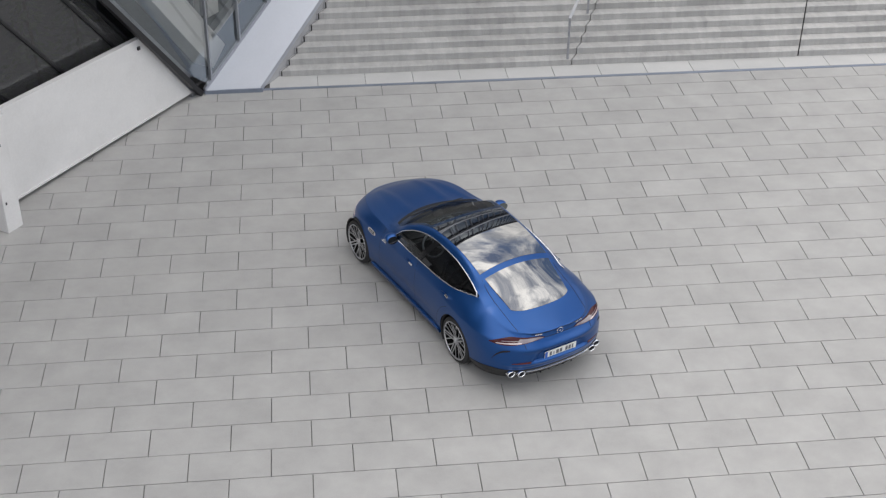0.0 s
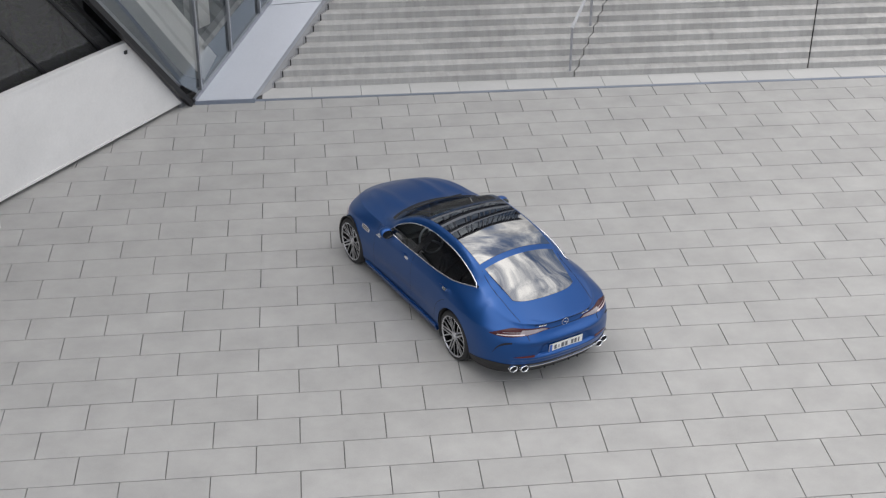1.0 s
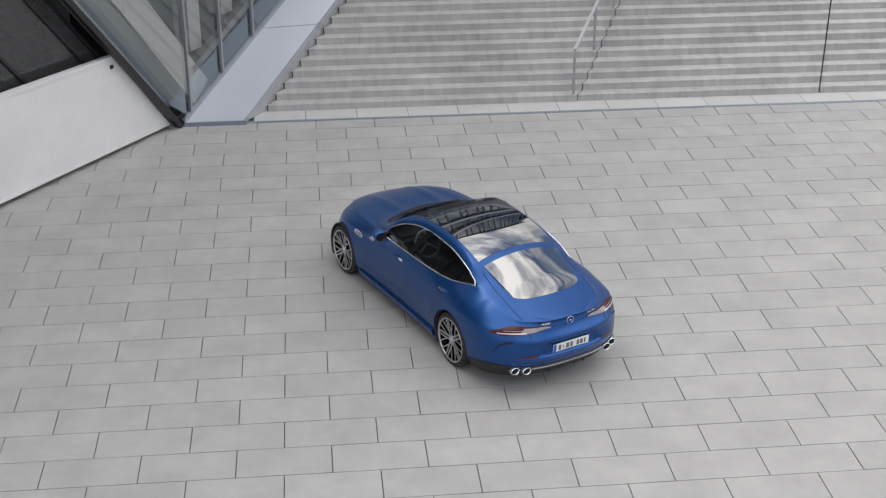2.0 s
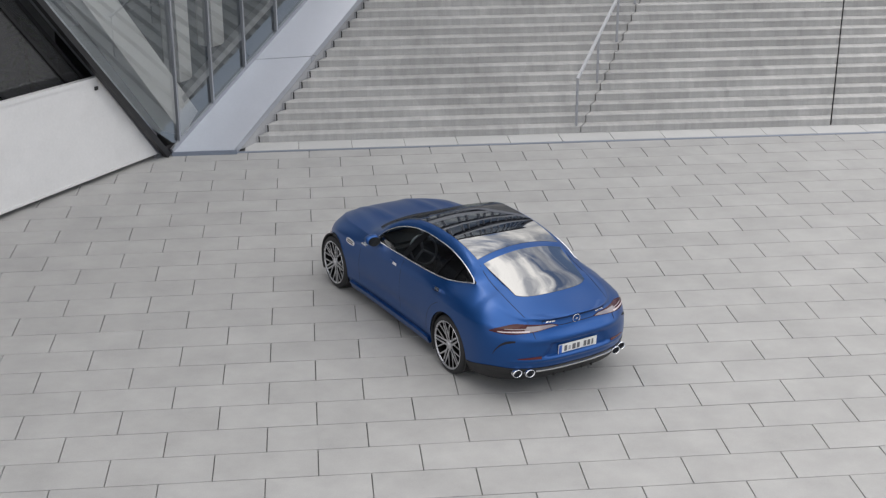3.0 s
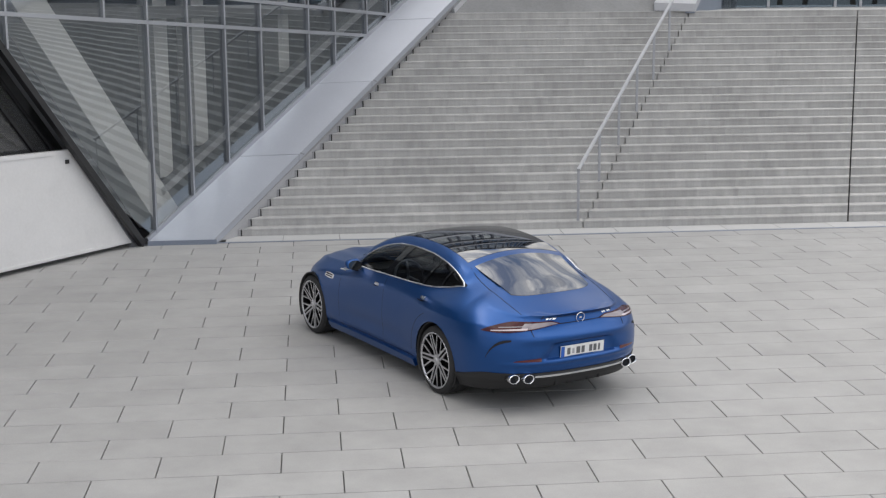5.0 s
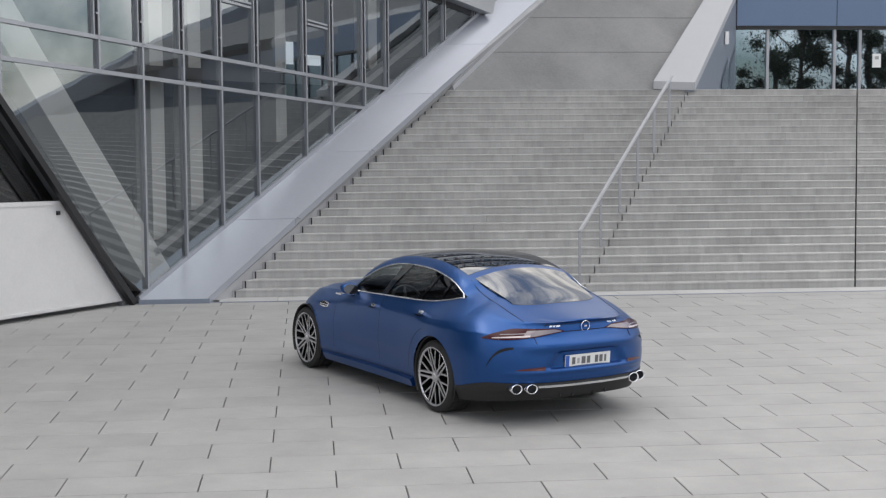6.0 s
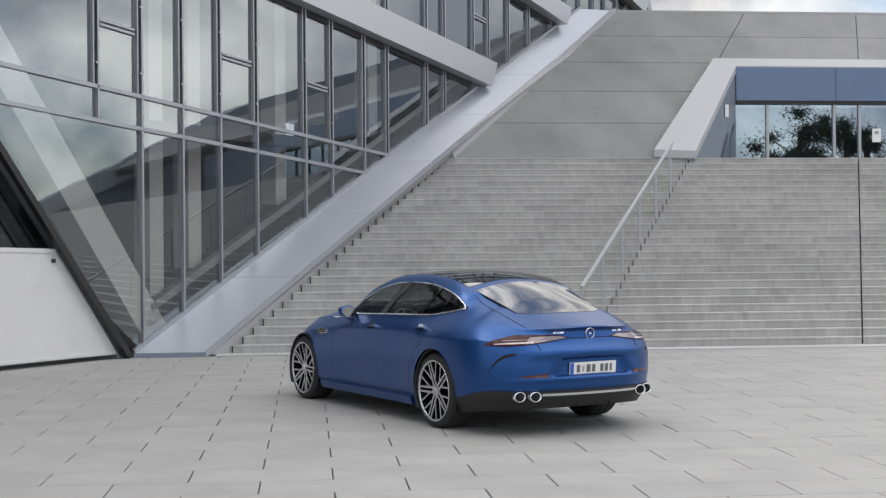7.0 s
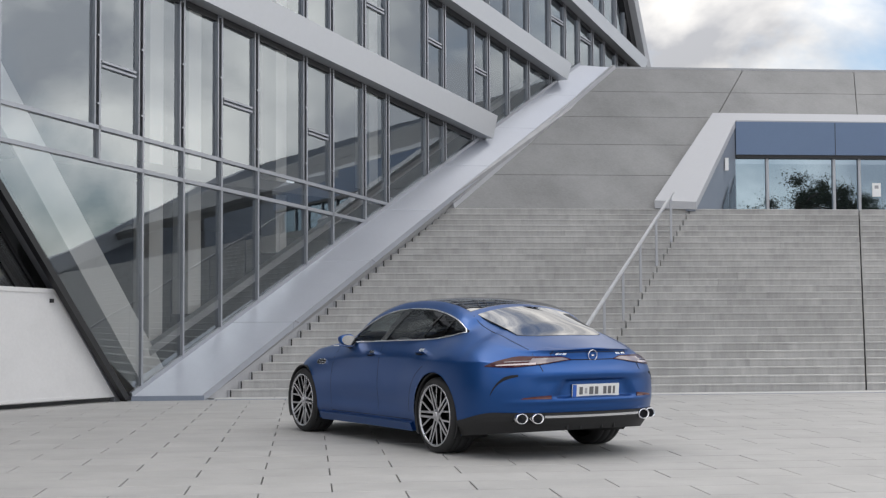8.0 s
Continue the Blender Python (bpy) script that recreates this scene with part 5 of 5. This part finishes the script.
part("cabin_floor", soft_box(-0.4, 2.3, -0.80, 0.80, 0.30, 0.42, 0.02), M_LEATHER, car)
part("dashboard", soft_box(1.75, 2.25, -0.74, 0.74, 0.60, 0.96, 0.06, 3), M_LEATHER, car)
for x in (1.05, 0.15):
    for sg in (1, -1):
        y = 0.38 * sg
        seat = empty("car_seat")
        seat.parent = car
        part("cushion", soft_box(x - 0.02, x + 0.50, y - 0.25, y + 0.25, 0.42, 0.60, 0.05, 3), M_LEATHER, seat)
        bm = soft_box(-0.07, 0.07, -0.25, 0.25, 0.0, 0.60, 0.05, 3)
        bmesh.ops.transform(bm, matrix=Matrix.Translation((x, y, 0.52)) @ Matrix.Rotation(radians(-17), 4, "Y"), verts=bm.verts)
        part("seat_back", bm, M_LEATHER, seat)
        bm = soft_box(-0.05, 0.05, -0.13, 0.13, 0.0, 0.17, 0.04, 3)
        bmesh.ops.transform(bm, matrix=Matrix.Translation((x - 0.19, y, 1.12)) @ Matrix.Rotation(radians(-10), 4, "Y"), verts=bm.verts)
        part("headrest", bm, M_LEATHER, seat)
sw = Matrix.Translation((1.62, 0.38, 0.88)) @ Matrix.Rotation(radians(-65), 4, "Y")
bm = bmesh.new()
tube(bm, [sw @ Vector((0.185 * math.cos(a), 0.185 * math.sin(a), 0)) for a in [2 * math.pi * k / 28 for k in range(28)]], 0.016, 8, True)
for a in (0.0, 2.2, -2.2):
    tube(bm, [sw @ Vector((0, 0, -0.02)), sw @ Vector((0.18 * math.cos(a), 0.18 * math.sin(a), 0))], 0.018, 6)
part("steering_wheel", bm, M_STEEL, car, "steering wheel with pale spokes", True)

# ---- details of the entrance ----
bm = bmesh.new()
tb = leg_in(19.0) + 0.06
block(bm, leg_in(18.9) - 0.02, leg_in(18.9) + 0.07, 18.85, 18.97, 4.75, 5.05)
tagged(finish("wall_lamp", bm, M_SIGN), "small white wall lamp on the portal side", "lamp")
for y0, y1 in ((18.55, 19.25), (19.30, 20.0)):
    bm = bmesh.new()
    z0, z1 = TOP_Z + 0.75 * (y0 - 18.35) / 1.65 + 0.15, TOP_Z + 0.75 * (y1 - 18.35) / 1.65 + 0.45
    q = [Vector((leg_in(y) + 0.0, y, z)) for y, z in ((y0, TOP_Z), (y1, TOP_Z), (y1, z1), (y0, z0))]
    hexa(bm, [p - Vector((0.03, 0, 0)) for p in q] + [p + Vector((0.012, 0, 0)) for p in q])
    clear_back(part("side_pane", bm, M_DARKGLASS, portal), 1)
notice = tagged(empty("door_notice"), "white notice with a grey mark on the glass door", "sign")
bm = bmesh.new()
block(bm, 13.92, 14.14, 20.235, 20.246, 4.26, 4.60)
part("sheet", bm, M_SIGN, notice)
bm = bmesh.new()
block(bm, 13.98, 14.08, 20.230, 20.235, 4.46, 4.54)
part("mark", bm, M_KERB, notice)

# ---- trees across the square ----
M_BARK = surface("bark", (0.10, 0.08, 0.06), 0.9, grain=30, spread=0.3, depth=0.01)
M_LEAF = surface("leaves", (0.045, 0.058, 0.028), 0.7, grain=5, spread=0.3, piece=0.35, island=True)


def build_tree(x, y, h, seed):
    r = random.Random(seed)
    tree = tagged(empty("tree", Matrix.Translation((x, y, -0.02))), "tall broadleaf tree with an uneven crown", "tree", group="trees across the square")
    bm = bmesh.new()
    tube(bm, [(0, 0, 0), (0.1, 0, h * 0.25), (0.0, 0.1, h * 0.5), (0.1, 0.0, h * 0.8)], 0.22, 8)
    tips = []
    for k in range(14):
        a, z = r.uniform(0, 6.28), h * r.uniform(0.3, 0.75)
        le = h * r.uniform(0.18, 0.32)
        tip = (le * math.cos(a), le * math.sin(a), z + le * r.uniform(0.3, 0.8))
        tube(bm, [(0.05, 0, z), (tip[0] * 0.5, tip[1] * 0.5, (z + tip[2]) / 2), tip], 0.06, 5)
        tips.append(tip)
    part("trunk", bm, M_BARK, tree)
    vs, fs = [], []
    for tip in tips + [(0, 0, h * 0.9), (0.5, 0.3, h * 0.8)]:
        for k in range(800):
            d = Vector((r.gauss(0, 1), r.gauss(0, 1), r.gauss(0, 0.8))) * h * r.uniform(0.012, 0.052)
            c = Vector(tip) + d
            u = Vector((r.gauss(0, 1), r.gauss(0, 1), r.gauss(0, 1))).normalized()
            w = u.cross(Vector((r.gauss(0, 1), r.gauss(0, 1), 1))).normalized()
            s = r.uniform(0.06, 0.13)
            b = len(vs)
            vs.extend([c - u * s, c + w * s * 0.5, c + u * s, c - w * s * 0.5])
            fs.append((b, b + 1, b + 2, b + 3))
    me = bpy.data.meshes.new("crown")
    me.from_pydata(vs, [], fs)
    me.materials.append(M_LEAF)
    ob = new("crown", me)
    ob.parent = tree


for k, (x, y, h) in enumerate(((39.5, -60, 10), (42, -61, 14.5), (45.8, -60, 13), (48.5, -62, 12.5), (53, -60, 14), (10, -62, 12), (-22, -60, 13))):
    build_tree(x, y, h, k)


# ---- plants behind the dark glazing ----
M_POT = surface("clay_pot", (0.16, 0.13, 0.11), 0.8, grain=20, spread=0.2)
M_LEAF_IN = surface("indoor_leaves", (0.09, 0.12, 0.06), 0.55, grain=8, spread=0.3, piece=0.35, island=True)


def build_plant(s, h, seed):
    r = random.Random(seed)
    base = fac(s, 0.0, -1.25)
    plant = tagged(empty("indoor_plant", Matrix.Translation((base.x, base.y, -0.02))), "tall leafy plant in a pot behind dark glass", "plant", group="plants behind the glass")
    part("pot", lathe([(0.0, 0.0), (0.22, 0.0), (0.28, 0.45), (0.24, 0.45), (0.0, 0.40)], 20), M_POT, plant).rotation_euler = (math.pi / 2, 0, 0)
    bm = bmesh.new()
    tube(bm, [(0, 0, 0.3), (0.05, 0.03, h * 0.5), (0, 0, h * 0.95)], 0.03, 6)
    part("stem", bm, M_BARK, plant)
    vs, fs = [], []
    for k in range(420):
        z = h * r.uniform(0.35, 1.05)
        a, q = r.uniform(0, 6.28), r.uniform(0.05, 0.75) * (1.25 - z / h)
        c = Vector((q * math.cos(a), q * math.sin(a), z))
        u = Vector((math.cos(a), math.sin(a), r.uniform(-0.9, 0.2))).normalized()
        w = u.cross(Vector((r.gauss(0, 0.4), r.gauss(0, 0.4), 1))).normalized()
        le = r.uniform(0.10, 0.20)
        b = len(vs)
        vs.extend([c, c + u * le * 0.5 + w * le * 0.22, c + u * le, c + u * le * 0.5 - w * le * 0.22])
        fs.append((b, b + 1, b + 2, b + 3))
    me = bpy.data.meshes.new("foliage")
    me.from_pydata(vs, [], fs)
    me.materials.append(M_LEAF_IN)
    new("foliage", me).parent = plant


for k, (s, h) in enumerate(((-1.9, 2.6), (-3.0, 3.0), (-4.3, 2.7), (-5.6, 3.1))):
    build_plant(s, h, 40 + k)

# ---- pale slabs, drain and paving ----
channel = tagged(empty("drain_channel"), "blue-grey metal drain channel along the stairs", "drain", kind="structure")
bm = bmesh.new()
block(bm, -3.1, 56, 9.03, 9.11, -0.03, 0.004)
part("channel_cover", bm, M_DRAIN, channel)
edge = tagged(empty("stair_apron"), "row of pale concrete slabs at the foot of the stairs", "paving", kind="structure")
x = -1.70
while x < 40:
    bm = soft_box(x + 0.004, x + 0.946, 9.115, 9.62, -0.02, 0.006, 0.003)
    part("slab", bm, M_EDGE_SLAB, edge)
    x += 0.95


def slab_mesh(x0, x1):
    bm = bmesh.new()
    g, r = JOINT / 2, 0.003
    a = [(x0 + g, g), (x1 - g, g), (x1 - g, SLAB_W - g), (x0 + g, SLAB_W - g)]
    b = [(x0 + g + r, g + r), (x1 - g - r, g + r), (x1 - g - r, SLAB_W - g - r), (x0 + g + r, SLAB_W - g - r)]
    lo = [bm.verts.new((p[0], p[1], -0.025)) for p in a]
    mi = [bm.verts.new((p[0], p[1], -r)) for p in a]
    hi = [bm.verts.new((p[0], p[1], 0.0)) for p in b]
    for i in range(4):
        j = (i + 1) % 4
        bm.faces.new((lo[i], lo[j], mi[j], mi[i]))
        bm.faces.new((mi[i], mi[j], hi[j], hi[i]))
    bm.faces.new(hi)
    return bm


paving = tagged(empty("pavement"), "square paved with large grey concrete slabs in running bond", "pavement", kind="structure")
bm = slab_mesh(0, SLAB_L)
me = bpy.data.meshes.new("paving_slab")
bm.to_mesh(me)
bm.free()
me.materials.append(M_SLAB)
far_v, far_f = [], []
src_v = [v.co.copy() for v in me.vertices]
src_f = [tuple(p.vertices) for p in me.polygons]
rng = random.Random(3)
for r in range(-40, 18):
    for k in range(-30, 40):
        x0 = k * SLAB_L + (0.0 if r % 2 else SLAB_L / 2) - 0.035
        y0 = r * SLAB_W + 0.035
        if x0 < -16 or x0 > 26:
            continue
        w = SLAB_W if y0 + SLAB_W < 9.03 else 9.03 - y0
        if w < 0.05:
            continue
        dz, tilt = rng.uniform(-0.0012, 0.0012), rng.uniform(-0.0008, 0.0008)
        if -8 <= r <= 7 and -6.2 < x0 < 10.5 and (r <= 4 or x0 > -5.0) and abs(x0 - 1.8) < 9.2:
            ob = new("paving_slab", me)
            ob.location = (x0, y0, dz)
            ob.rotation_euler = (tilt, tilt * 0.6, rng.uniform(-0.001, 0.001))
            ob.parent = paving
        else:
            base = len(far_v)
            for v in src_v:
                far_v.append((v.x + x0, v.y * w / SLAB_W + y0, v.z + dz))
            far_f.extend(tuple(i + base for i in f) for f in src_f)
me2 = bpy.data.meshes.new("paving_rest")
me2.from_pydata(far_v, [], far_f)
me2.materials.append(M_SLAB_FAR)
ob = new("paving_rest", me2)
ob.parent = paving
tagged(ob, kind="stuff")
